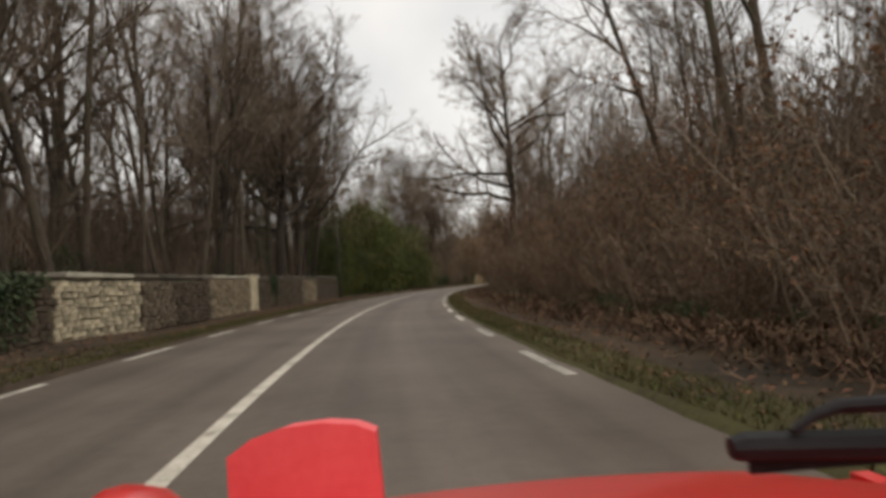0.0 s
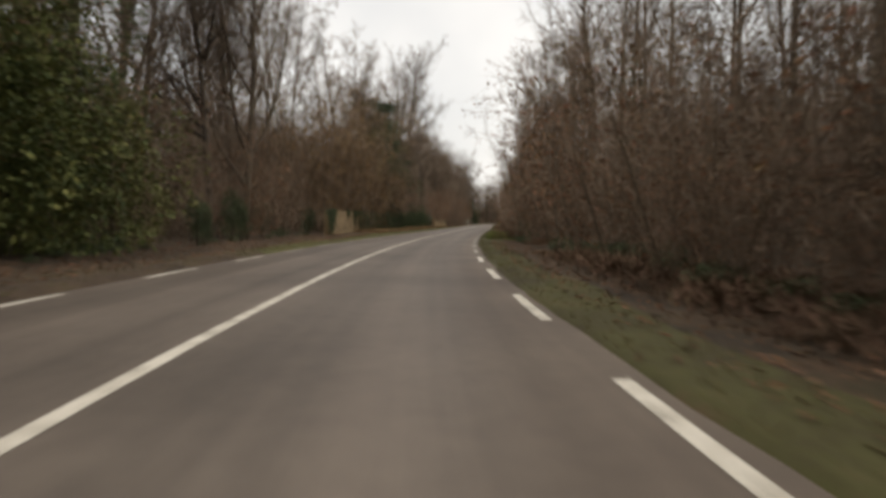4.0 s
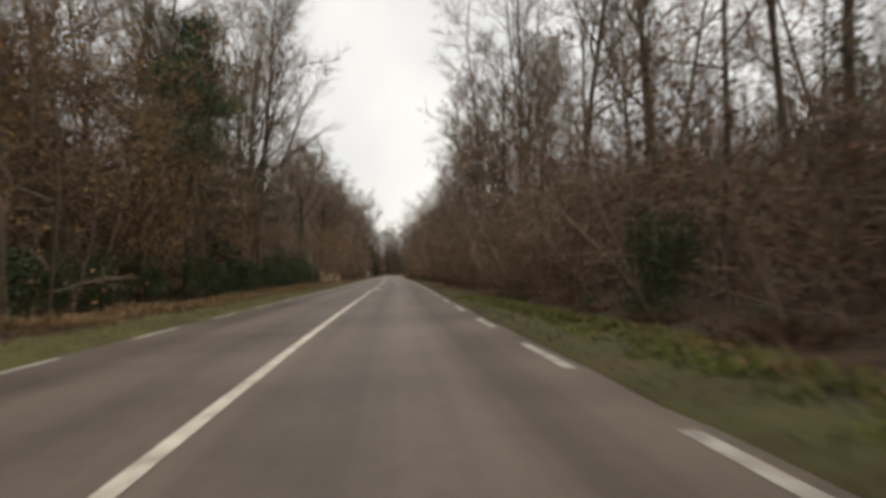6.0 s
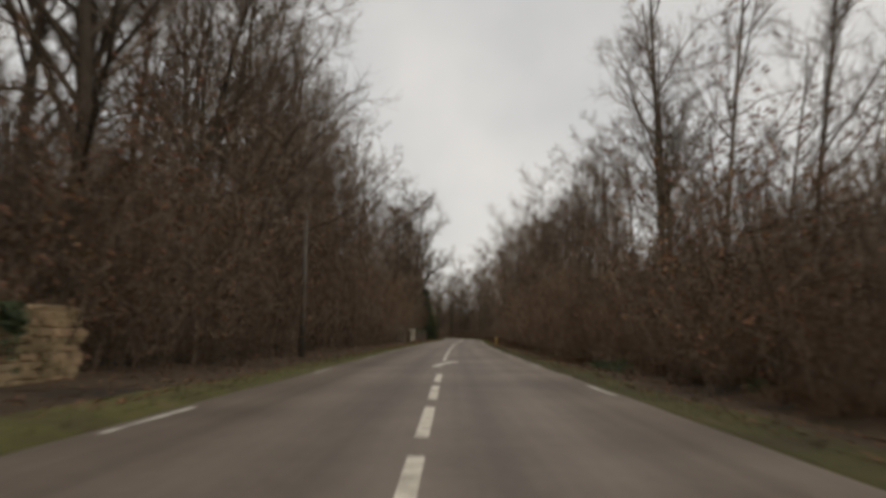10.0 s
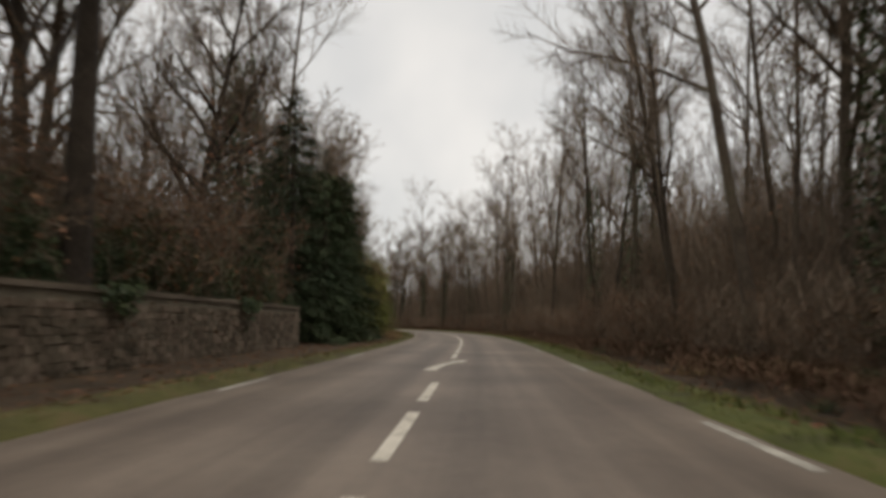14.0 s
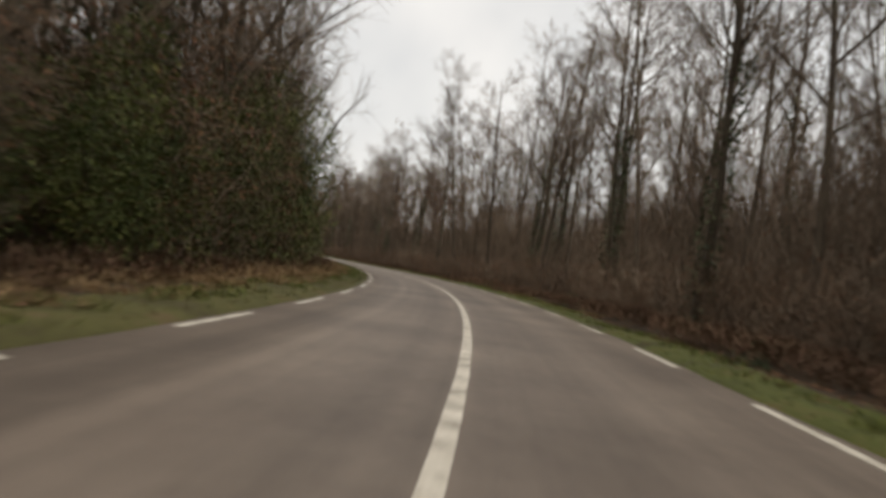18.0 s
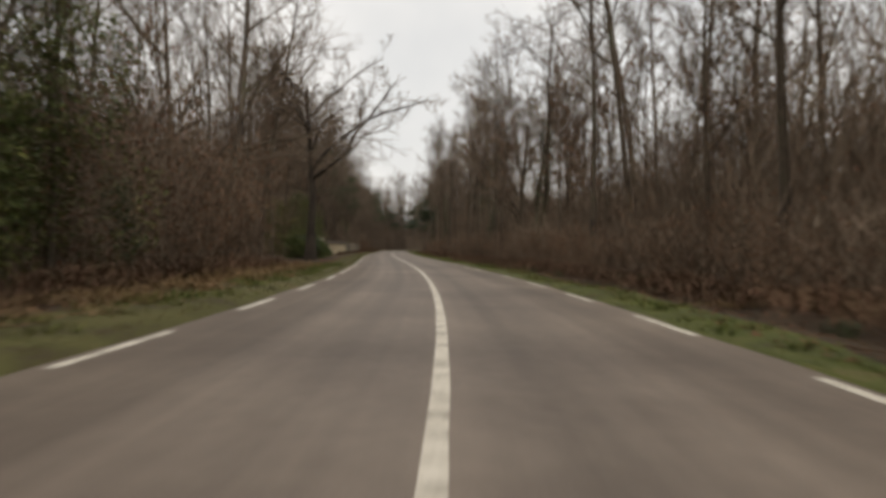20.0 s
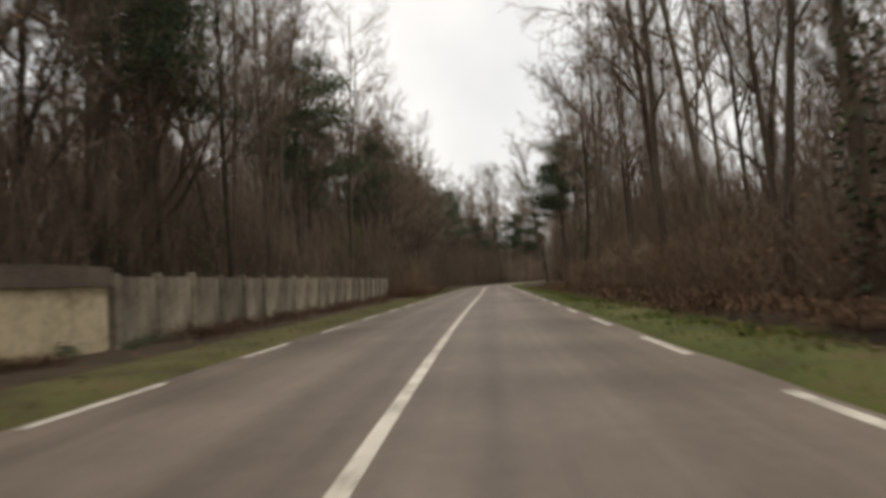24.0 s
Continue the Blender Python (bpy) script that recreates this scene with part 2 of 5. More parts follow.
# ---- mesh building ----
class Soup:
    """Vertices and faces gathered for one mesh."""

    def __init__(self):
        self.v, self.f = [], []

    def tube(self, pts, radii, sides, cap=False):
        base = len(self.v)
        for i, p in enumerate(pts):
            ahead = (pts[min(i + 1, len(pts) - 1)] - pts[max(i - 1, 0)]).normalized()
            a = ahead.orthogonal().normalized() if abs(ahead.z) < 0.9 else ahead.cross(Vector((0, 1, 0))).normalized()
            b = ahead.cross(a)
            for k in range(sides):
                w = 2 * math.pi * k / sides
                self.v.append(p + (a * math.cos(w) + b * math.sin(w)) * radii[i])
        for i in range(len(pts) - 1):
            for k in range(sides):
                n = (k + 1) % sides
                q = base + i * sides
                self.f.append((q + k, q + n, q + sides + n, q + sides + k))
        if cap:
            self.f.append(tuple(base + k for k in reversed(range(sides))))
            self.f.append(tuple(base + (len(pts) - 1) * sides + k for k in range(sides)))

    def spike(self, p, q, r):
        """A thin three-sided twig from p to its tip q."""
        d = (q - p).normalized()
        a = d.orthogonal().normalized()
        b = d.cross(a)
        i = len(self.v)
        self.v += [p + a * r, p - a * r * 0.5 + b * r * 0.87, p - a * r * 0.5 - b * r * 0.87, q]
        self.f += [(i, i + 1, i + 3), (i + 1, i + 2, i + 3), (i + 2, i, i + 3)]

    def leaf(self, p, d, up, length, width):
        """A leaf folded along its rib."""
        side = d.cross(up)
        side = side.normalized() if side.length > 1e-4 else d.orthogonal().normalized()
        i = len(self.v)
        mid = p + d * length * 0.5
        lift = side.cross(d) * width * 0.25
        self.v += [p, mid + side * width * 0.5 + lift, p + d * length, mid - side * width * 0.5 + lift]
        self.f += [(i, i + 1, i + 2), (i, i + 2, i + 3)]

    def box(self, x0, x1, y0, y1, z0, z1):
        i = len(self.v)
        self.v += [Vector((x, y, z)) for z in (z0, z1) for x, y in ((x0, y0), (x1, y0), (x1, y1), (x0, y1))]
        self.f += [tuple(i + k for k in q) for q in ((3, 2, 1, 0), (4, 5, 6, 7), (0, 1, 5, 4), (1, 2, 6, 5), (2, 3, 7, 6), (3, 0, 4, 7))]

    def mesh(self, name, material, shade=False):
        me = bpy.data.meshes.new(name)
        me.from_pydata(self.v, [], self.f)
        me.materials.append(material)
        if shade:
            me.polygons.foreach_set("use_smooth", [True] * len(me.polygons))
        me.update()
        return me


def part(name, soup, material, parent=None, label="", shade=False):
    """One mesh object, under a thing or under a part."""
    me = soup.mesh(name, material, shade) if isinstance(soup, Soup) else soup
    ob = new(name, me)
    ob.parent = parent
    return tagged(ob, label)


class Kind:
    """A thing built once; put() stands it, and later copies of it, at their places."""

    made = []

    def __init__(self, thing):
        self.thing, self.first = thing, True
        Kind.made.append(self)

    def put(self, m):
        if self.first:
            self.first = False
            self.thing.matrix_basis = m
            return self.thing
        return copy_thing(self.thing, m)


# ---- ground and road ----
flat = Soup()
for gx in range(-12, 13):
    for gy in range(-12, 13):
        flat.v.append(Vector((gx * 200.0, gy * 200.0 + 300, -0.55)))
for gx in range(24):
    for gy in range(24):
        i = gx * 25 + gy
        flat.f.append((i, i + 25, i + 26, i + 1))
tagged(part("ground", flat, GROUND), "brown leaf-strewn woodland ground reaching the horizon", "ground", kind="structure")


def ribbon(name, stations, profile, material, parent=None, shade=True):
    """A strip along the road: profile(s) gives (d, z) pairs across it."""
    soup = Soup()
    n = 0
    for s in stations:
        row = profile(s)
        n = len(row)
        soup.v += [place(s, d, z) for d, z in row]
    for i in range(len(stations) - 1):
        for k in range(n - 1):
            q = i * n + k
            soup.f.append((q, q + 1, q + n + 1, q + n))
    ob = part(name, soup, material, parent, shade=shade)
    across = [d for s in stations for d, z in profile(s)]
    along = [s for s in stations for k in range(n)]
    uv = ob.data.uv_layers.new(name="plan")
    for corner in ob.data.loops:
        uv.data[corner.index].uv = (across[corner.vertex_index], along[corner.vertex_index])
    return ob


def wob(s, seed, size=1.0):
    return noise.noise(Vector((s * size, seed * 7.3, 0.5)))


def road_edge(s, side):
    return side * (3.27 + 0.07 * wob(s, 3 + side, 0.35) + 0.04 * wob(s, 9 + side, 1.7))


def road_row(s):
    l, r = road_edge(s, -1), road_edge(s, 1)
    return [(l - 0.02, -0.15), (l, -0.012), (l * 0.5, 0.008), (0, 0.02), (r * 0.5, 0.008), (r, -0.012), (r + 0.02, -0.15)]


fine = list(np.arange(-36, 840, 1.0))
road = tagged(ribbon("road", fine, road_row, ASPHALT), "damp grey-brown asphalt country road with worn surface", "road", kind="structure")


def right_z(s, d):
    return 0.45 * min(max((d - 6) / 8, 0), 1) - 0.18 * math.exp(-((d - 5.6) / 0.7) ** 2) + 0.14 * wob(s * 0.3 + d, 5, 0.5)


def left_z(s, d):
    return 0.05 + 0.25 * min(max((d - 8) / 10, 0), 1) + 0.12 * wob(s * 0.3 - d, 6, 0.5) * min(1, (d - 3.3) / 3)


VERGE_D = (3.6, 4.1, 4.5, 4.9)


def verge_width(s, side):
    """How much of the strip beside the asphalt is grass, 1.0 being 1.6 m."""
    if side < 0:
        return float(np.interp(s, (130, 150, 225, 250, 380, 400, 520, 560), (0.7, 0.95, 0.95, 0.5, 0.5, 1.0, 1.0, 0.9)))
    return float(np.interp(s, (35, 60, 125, 140, 158, 175, 330, 360, 520, 560), (0.45, 0.6, 0.62, 1.0, 1.0, 0.65, 0.62, 0.75, 0.75, 0.95)))


WOOD_D = (4.9, 5.6, 6.2, 7.0, 8.5, 11, 15, 22, 32, 45, 60)


def verge_row(side):
    height = right_z if side > 0 else left_z
    return lambda s: [(road_edge(s, side) - side * 0.03, -0.08), (road_edge(s, side) + side * 0.05, 0.012)] + [(side * (3.3 + (d - 3.3) * verge_width(s, side) + (0.3 if d > 4.8 else 0.1) * wob(s, d, 0.4)), 0.03 + height(s, 3.3 + (d - 3.3) * verge_width(s, side))) for d in VERGE_D]


def wood_row(side):
    height = right_z if side > 0 else left_z
    def row(s):
        first = 3.3 + 1.6 * verge_width(s, side)
        return [(side * (first + 0.3 * wob(s, 4.9, 0.4)), 0.03 + height(s, first))] + [(side * (d if d > 6 else max(d, first + 0.35)), 0.03 + height(s, d)) for d in WOOD_D[1:]] + [(side * 62, -1.0)]
    return row


coarse = list(np.arange(-36, 850, 2.0))
EARTH = surface("verge_earth", [(0.03, 0.022, 0.015), (0.055, 0.038, 0.025), (0.075, 0.052, 0.032), (0.045, 0.042, 0.018)], 0.5, 0.95, 0.8, 18, bump_scale=0.04)
tagged(ribbon("verge_left_near", [s for s in coarse if s <= 114], verge_row(-1), EARTH), "bare brown earth verge strewn with dead leaves", "verge", kind="structure")
tagged(ribbon("verge_left", [s for s in coarse if s >= 114], verge_row(-1), MIXED), "rough grass and earth verge beside the road", "verge", kind="structure")
tagged(ribbon("verge_right_near", [s for s in coarse if s <= 330], verge_row(1), OLIVE), "olive-brown grass verge with dead leaves and a shallow ditch", "verge", kind="structure")
tagged(ribbon("verge_right", [s for s in coarse if s >= 330], verge_row(1), VERGE), "green grass verge with a shallow ditch", "verge", kind="structure")
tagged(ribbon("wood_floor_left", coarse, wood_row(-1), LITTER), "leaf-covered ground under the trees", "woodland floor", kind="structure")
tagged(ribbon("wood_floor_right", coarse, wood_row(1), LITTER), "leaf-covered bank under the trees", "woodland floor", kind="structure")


def crown_z(d):
    return 0.02 - 0.032 * abs(d) / 3.27 + 0.006


def stripe(name, s0, s1, d, width, step=1.0, material=None):
    n = max(int((s1 - s0) / step), 2)
    st = [s0 + (s1 - s0) * i / n for i in range(n + 1)]
    prof = lambda s: [(d + width * (k - 0.5) + 0.008 * wob(s, k * 5 + d, 2.0), crown_z(d)) for k in (0, 0.5, 1)]
    return ribbon(name, st, prof, material or PAINT, road)


WORN = surface("worn_road_paint", [(0.13, 0.118, 0.105), (0.3, 0.28, 0.24), (0.46, 0.44, 0.38)], 2.2, 0.65, 0.3, 40)
ARROWS = (179.6, 215.3, 258.5, 317.8, 351.4)
stripe("centre_line", -36, 165.0, 0, 0.13)
stripe("centre_line", 369.8, 840, 0, 0.13)
stripe("centre_dash", 165.9, 168.4, 0, 0.14)
for k in range(48):
    s = 169.2 + 4.167 * k
    s += float(np.interp(s, (169, 190, 243, 324, 345, 366), (0.2, -1.3, -1.4, 0.4, 0.8, 0.2)))
    if not any(a - 1.5 < s + 1.5 < a + 5.2 for a in ARROWS) and s < 366:
        stripe("centre_dash", s, s + 3.05, 0, 0.14)
for side, first, last, start, period, faded in ((-1, -30, 112, 36.0, 5.7, 0), (1, 5, 14, 30.3, 5.7, 1), (1, 14, 112, 30.3, 5.7, 0), (-1, 112, 205, 167.3, 5.75, 1), (1, 112, 224, 132.6, 5.75, 1),
                                                (-1, 205, 400, 254.4, 11.5, 1), (1, 224, 400, 340.8, 11.5, 1), (-1, 400, 510, 415.7, 5.75, 0), (1, 400, 510, 413.2, 5.75, 0),
                                                (-1, 510, 780, 534.5, 5.7, 0), (1, 510, 780, 531.8, 5.7, 0)):
    s = start - math.ceil((start - first) / period) * period + period
    while s < last:
        stripe("edge_dash", s, s + 2.75, side * 3.1, 0.13, material=WORN if faded else PAINT)
        s += period


def merge_arrow(s0, off=0.0):
    """A curved arrow across the centre line that sends traffic back to its lane."""
    st = [s0 + 4.0 * i / 12 for i in range(13)]
    mid = lambda s: off - 0.3 + 0.52 * ((s - s0) / 4.0) ** 1.9
    wide = lambda s: 0.14 - 0.05 * (s - s0) / 4.0
    a = ribbon("merge_arrow", st, lambda s: [(mid(s) + k * wide(s), crown_z(0) + 0.003) for k in (-1, 0, 1)], PAINT, road)
    head = Soup()
    head.v = [place(s0 + 4.2, off - 0.1, crown_z(0) + 0.004), place(s0 + 3.3, off + 0.3, crown_z(0.3) + 0.005), place(s0 + 4.75, off + 0.45, crown_z(0.45) + 0.004)]
    head.f = [(0, 1, 2)]
    part("arrow_head", head, PAINT, a)


for s in ARROWS:
    merge_arrow(s, 0.12 if s < 300 else 0.0)


# ---- trees ----
rng = random.Random(11)


def bent(d, wobble, lift):
    return (d + Vector((rng.gauss(0, wobble), rng.gauss(0, wobble), rng.gauss(0, wobble) + lift))).normalized()


def off_axis(d, degrees):
    a = d.orthogonal().normalized()
    a.rotate(Matrix.Rotation(rng.uniform(0, 6.283), 3, d))
    return (d * math.cos(radians(degrees)) + a * math.sin(radians(degrees))).normalized()


TWIG_R = [0.0115]


def grow(wood, fine_wood, p, d, length, r, level, plan):
    """A stem and its branches. plan: per level (segments, sides, wobble, lift, branches, first at, angle, length ratio)."""
    segs, sides, wobble, lift, count, first, angle, ratio = plan[level]
    pts, radii = [p.copy()], [r * (1.5 if level == 0 else 1.0)]
    for i in range(segs):
        d = bent(d, wobble, lift)
        p = p + d * (length / segs)
        pts.append(p)
        radii.append(max(r * (1 - 0.8 * (i + 1) / segs), 0.005))
    (wood if level < 2 else fine_wood).tube(pts, radii, sides)
    last = level + 1 == len(plan)
    for k in range(count):
        u = first + (0.98 - first) * (k + rng.random()) / count
        x = u * segs
        i = min(int(x), segs - 1)
        q = pts[i].lerp(pts[i + 1], x - i)
        way = off_axis((pts[i + 1] - pts[i]).normalized(), rng.gauss(angle, 9))
        reach = length * ratio * (1.15 - 0.6 * u) * rng.uniform(0.7, 1.25)
        if last:
            way = bent(way, 0.1, 0.15)
            fine_wood.spike(q, q + way * reach, TWIG_R[0])
        else:
            grow(wood, fine_wood, q, way, reach, max(radii[i] * (0.68 if level == 0 and r > 0.23 else 0.55), 0.009), level + 1, plan)


def bare_tree(name, label, category, height, r, plan, lean=0.04, ivy=0, leaves=0, bark=None, twig=0.0082):
    TWIG_R[0] = twig
    tree = tagged(new(name), label, category, "roadside trees")
    wood, fine_wood = Soup(), Soup()
    up = Vector((rng.gauss(0, lean), rng.gauss(0, lean), 1)).normalized()
    grow(wood, fine_wood, Vector((0, 0, -0.3)), up, height, r, 0, plan)
    part("trunk", wood, bark or BARK, tree, shade=True)
    part("crown", fine_wood, TWIG, tree, "fine bare winter twigs")
    if ivy:
        green = Soup()
        for k in range(ivy):
            z = rng.random() ** 1.2 * height * (0.55 if ivy < 1000 else 0.85)
            a = rng.uniform(0, 6.283)
            out = Vector((math.cos(a), math.sin(a), 0))
            base = up * z + out * (r + rng.uniform(0.0, 0.35 if ivy < 1000 else 1.5) * (1 - 0.6 * z / height))
            green.leaf(base, bent(out, 0.5, -0.2), Vector((0, 0, 1)), rng.uniform(0.12, 0.25), rng.uniform(0.1, 0.2))
        part("ivy", green, IVY, tree, "dark ivy climbing the trunk")
    if leaves:
        dead = Soup()
        tips = fine_wood.v
        for k in range(leaves):
            q = tips[rng.randrange(len(tips))]
            w = bent(Vector((0, 0, -0.3)), 0.8, 0)
            dead.leaf(q, w, bent(Vector((1, 0, 0)), 1, 0), rng.uniform(0.1, 0.18), rng.uniform(0.06, 0.11))
        part("dead_leaves", dead, BROWN_LEAF, tree, "withered brown leaves still hanging")
    return Kind(tree)


POLE = [(7, 6, 0.035, 0.04, 14, 0.36, 46, 0.28), (4, 4, 0.14, 0.1, 8, 0.2, 44, 0.45), (2, 3, 0.17, 0.08, 14, 0.1, 46, 0.7)]
GREAT = [(7, 10, 0.045, 0.05, 16, 0.4, 60, 0.6), (7, 6, 0.2, 0.07, 12, 0.16, 46, 0.42), (5, 4, 0.2, 0.09, 9, 0.15, 44, 0.5), (2, 3, 0.2, 0.06, 7, 0.15, 42, 0.55)]
DOME = [(6, 9, 0.05, 0.05, 15, 0.16, 33, 0.74), (6, 5, 0.1, 0.1, 11, 0.2, 38, 0.42), (4, 3, 0.15, 0.09, 9, 0.12, 42, 0.48), (2, 3, 0.18, 0.06, 6, 0.15, 42, 0.55)]
OLD = [(5, 9, 0.06, 0.05, 11, 0.45, 52, 0.9), (6, 6, 0.18, 0.07, 9, 0.22, 50, 0.42), (4, 3, 0.18, 0.08, 8, 0.2, 42, 0.45), (2, 3, 0.2, 0.05, 4, 0.2, 40, 0.5)]
FAN = [(5, 7, 0.05, 0.05, 14, 0.28, 36, 0.78), (5, 5, 0.11, 0.11, 10, 0.25, 38, 0.42), (3, 3, 0.13, 0.08, 12, 0.12, 42, 0.6)]
ROUND = [(6, 8, 0.04, 0.05, 16, 0.36, 50, 0.46), (6, 5, 0.13, 0.1, 11, 0.18, 42, 0.42), (4, 3, 0.16, 0.08, 9, 0.12, 44, 0.5), (2, 3, 0.18, 0.05, 6, 0.15, 42, 0.55)]
poles = [bare_tree("forest_tree", "tall slender bare forest tree with dark bark", "tree", rng.uniform(15, 19), rng.uniform(0.11, 0.19), POLE, 0.05) for k in range(7)]
poles += [bare_tree("ivy_clad_tree", "tall bare tree with ivy around its trunk", "tree", 17, 0.17, POLE, 0.04, ivy=700)]
leafy = [bare_tree("hornbeam_tree", "slender tree keeping withered brown leaves", "tree", rng.uniform(11, 14), 0.11, POLE, 0.05, leaves=900) for k in range(3)]
THICK = [(6, 7, 0.05, 0.04, 16, 0.22, 46, 0.38), (4, 4, 0.15, 0.1, 8, 0.2, 44, 0.45), (2, 3, 0.16, 0.08, 14, 0.1, 44, 0.75)]
thick = [bare_tree("branching_tree", "bare many-branched tree with dense fine twigs", "tree", rng.uniform(13, 16), rng.uniform(0.14, 0.2), THICK, 0.06) for k in range(4)]
ivied = [bare_tree("ivied_tree", "tree smothered in ivy up into its crown", "tree", rng.uniform(11, 13), 0.16, POLE, 0.05, ivy=2600) for k in range(2)]
oaks = [bare_tree("oak_tree", "big spreading bare oak with crooked limbs", "tree", rng.uniform(9, 10), 0.27, OLD, 0.05, bark=DARK_BARK, twig=0.014) for k in range(3)]
fans = [bare_tree("bare_tree", "bare rounded tree with upswept limbs", "tree", rng.uniform(9, 10.5), 0.12, FAN, 0.03) for k in range(3)]
rounds = [bare_tree("round_crowned_tree", "tall bare tree with a rounded crown of fine twigs", "tree", rng.uniform(14.5, 15.5), 0.24, ROUND, 0.03, bark=DARK_BARK, twig=0.0085) for k in range(3)]
great_oak = bare_tree("great_oak_tree", "great bare oak whose long limbs reach over the road", "tree", 13.6, 0.26, GREAT, 0.02, bark=DARK_BARK, twig=0.0095)
domes = [bare_tree("dome_crowned_tree", "large bare tree of many upswept stems with a domed crown", "tree", rng.uniform(13.5, 15), 0.2, DOME, 0.03, twig=0.008) for k in range(3)]
twin_ivy = bare_tree("ivy_trunked_tree", "bare round-crowned tree with a trunk thick in ivy", "tree", 12.5, 0.2, [(6, 8, 0.03, 0.05, 13, 0.5, 36, 0.5)] + ROUND[1:], 0.02, ivy=950, bark=DARK_BARK, twig=0.0085)


def thicket(name, label, stems, height, spread, leaves, leaf_material=None, size=1.0):
    bush = tagged(new(name), label, "thicket", "roadside undergrowth")
    wood, dead = Soup(), Soup()
    for k in range(stems):
        a, q = rng.uniform(0, 6.283), rng.random() ** 0.6 * spread * 0.6
        p = Vector((math.cos(a) * q, math.sin(a) * q, -0.2))
        d = Vector((math.cos(a) * 0.22 + rng.gauss(0, 0.12), math.sin(a) * 0.22 + rng.gauss(0, 0.12), 1)).normalized()
        tall = height * rng.uniform(0.55, 1.1)
        pts, radii = [p], [0.028]
        for i in range(4):
            d = bent(d, 0.12, 0.03)
            p = p + d * tall / 4
            pts.append(p)
            radii.append(0.028 - 0.006 * (i + 1))
        wood.tube(pts, radii, 3)
        for i in range(22):
            u = rng.uniform(0.08, 0.99) * 4
            j = min(int(u), 3)
            b = pts[j].lerp(pts[j + 1], u - j)
            w = off_axis(d, rng.gauss(55, 14))
            tip = b + w * rng.uniform(0.5, 1.5)
            wood.spike(b, tip, 0.012)
            for e in range(2):
                c = b.lerp(tip, rng.uniform(0.2, 0.8))
                wood.spike(c, c + off_axis(w, rng.gauss(45, 10)) * rng.uniform(0.3, 0.9), 0.009)
            for e in range(leaves * 2):
                c = b.lerp(tip, rng.uniform(0.1, 1.0)) + Vector((rng.gauss(0, 0.1), rng.gauss(0, 0.1), rng.gauss(0, 0.1)))
                dead.leaf(c, bent(Vector((0, 0, -0.4)), 0.8, 0), bent(Vector((1, 0, 0)), 1, 0), size * rng.uniform(0.07, 0.13), size * rng.uniform(0.045, 0.085))
    part("brush", wood, TWIG, bush)
    if leaves:
        part("leaves", dead, leaf_material or BROWN_LEAF, bush)
    return Kind(bush)


thickets = [thicket("bare_thicket", "dense tangle of bare brown saplings and twigs", 17, rng.uniform(5, 6.5), 3.2, 1) for k in range(4)]
rusty = [thicket("leafy_thicket", "dense brush with rust-brown withered leaves", 15, rng.uniform(4.5, 6), 3.2, 3) for k in range(3)]

ochre = [thicket("ochre_thicket", "tall bush still holding ochre-brown leaves", 17, 6.5, 3.6, 8, OCHRE_LEAF, 0.62) for k in range(2)]


def brushwood(length, depth, height, count, r, leaves, leaf_material, sink=1.25):
    """A stretch of impenetrable twigs, denser towards the ground, with an uneven top."""
    wood, dead = Soup(), Soup()
    for k in range(count):
        x, y = rng.uniform(-depth / 2, depth / 2), rng.uniform(-length / 2, length / 2)
        tall = height * (0.72 + 0.4 * noise.noise(Vector((y * 0.22, x * 0.3, length))) + 0.2 * noise.noise(Vector((y * 0.9, x, 3.0))))
        z = tall * rng.random() ** sink
        p = Vector((x, y, z - 0.3))
        d = Vector((rng.gauss(0, 0.42), rng.gauss(0, 0.42), 1)).normalized()
        q = p + d * rng.uniform(0.7, 2.3) * (0.6 + 0.4 * r / 0.02)
        wood.spike(p, q, r * rng.uniform(0.6, 1.2))
        if rng.random() < leaves:
            c = p.lerp(q, rng.random()) + Vector((rng.gauss(0, 0.15), rng.gauss(0, 0.15), 0))
            dead.leaf(c, bent(Vector((0, 0, -0.4)), 0.8, 0), bent(Vector((1, 0, 0)), 1, 0), rng.uniform(0.1, 0.17), rng.uniform(0.06, 0.1))
    mass = tagged(part("brushwood", wood, TWIG), "impenetrable brown mass of bare twigs under the trees", "brushwood", kind="stuff")
    if leaves:
        part("leaf_mass", dead, leaf_material, mass)["kind"] = "stuff"
    return Kind(mass)


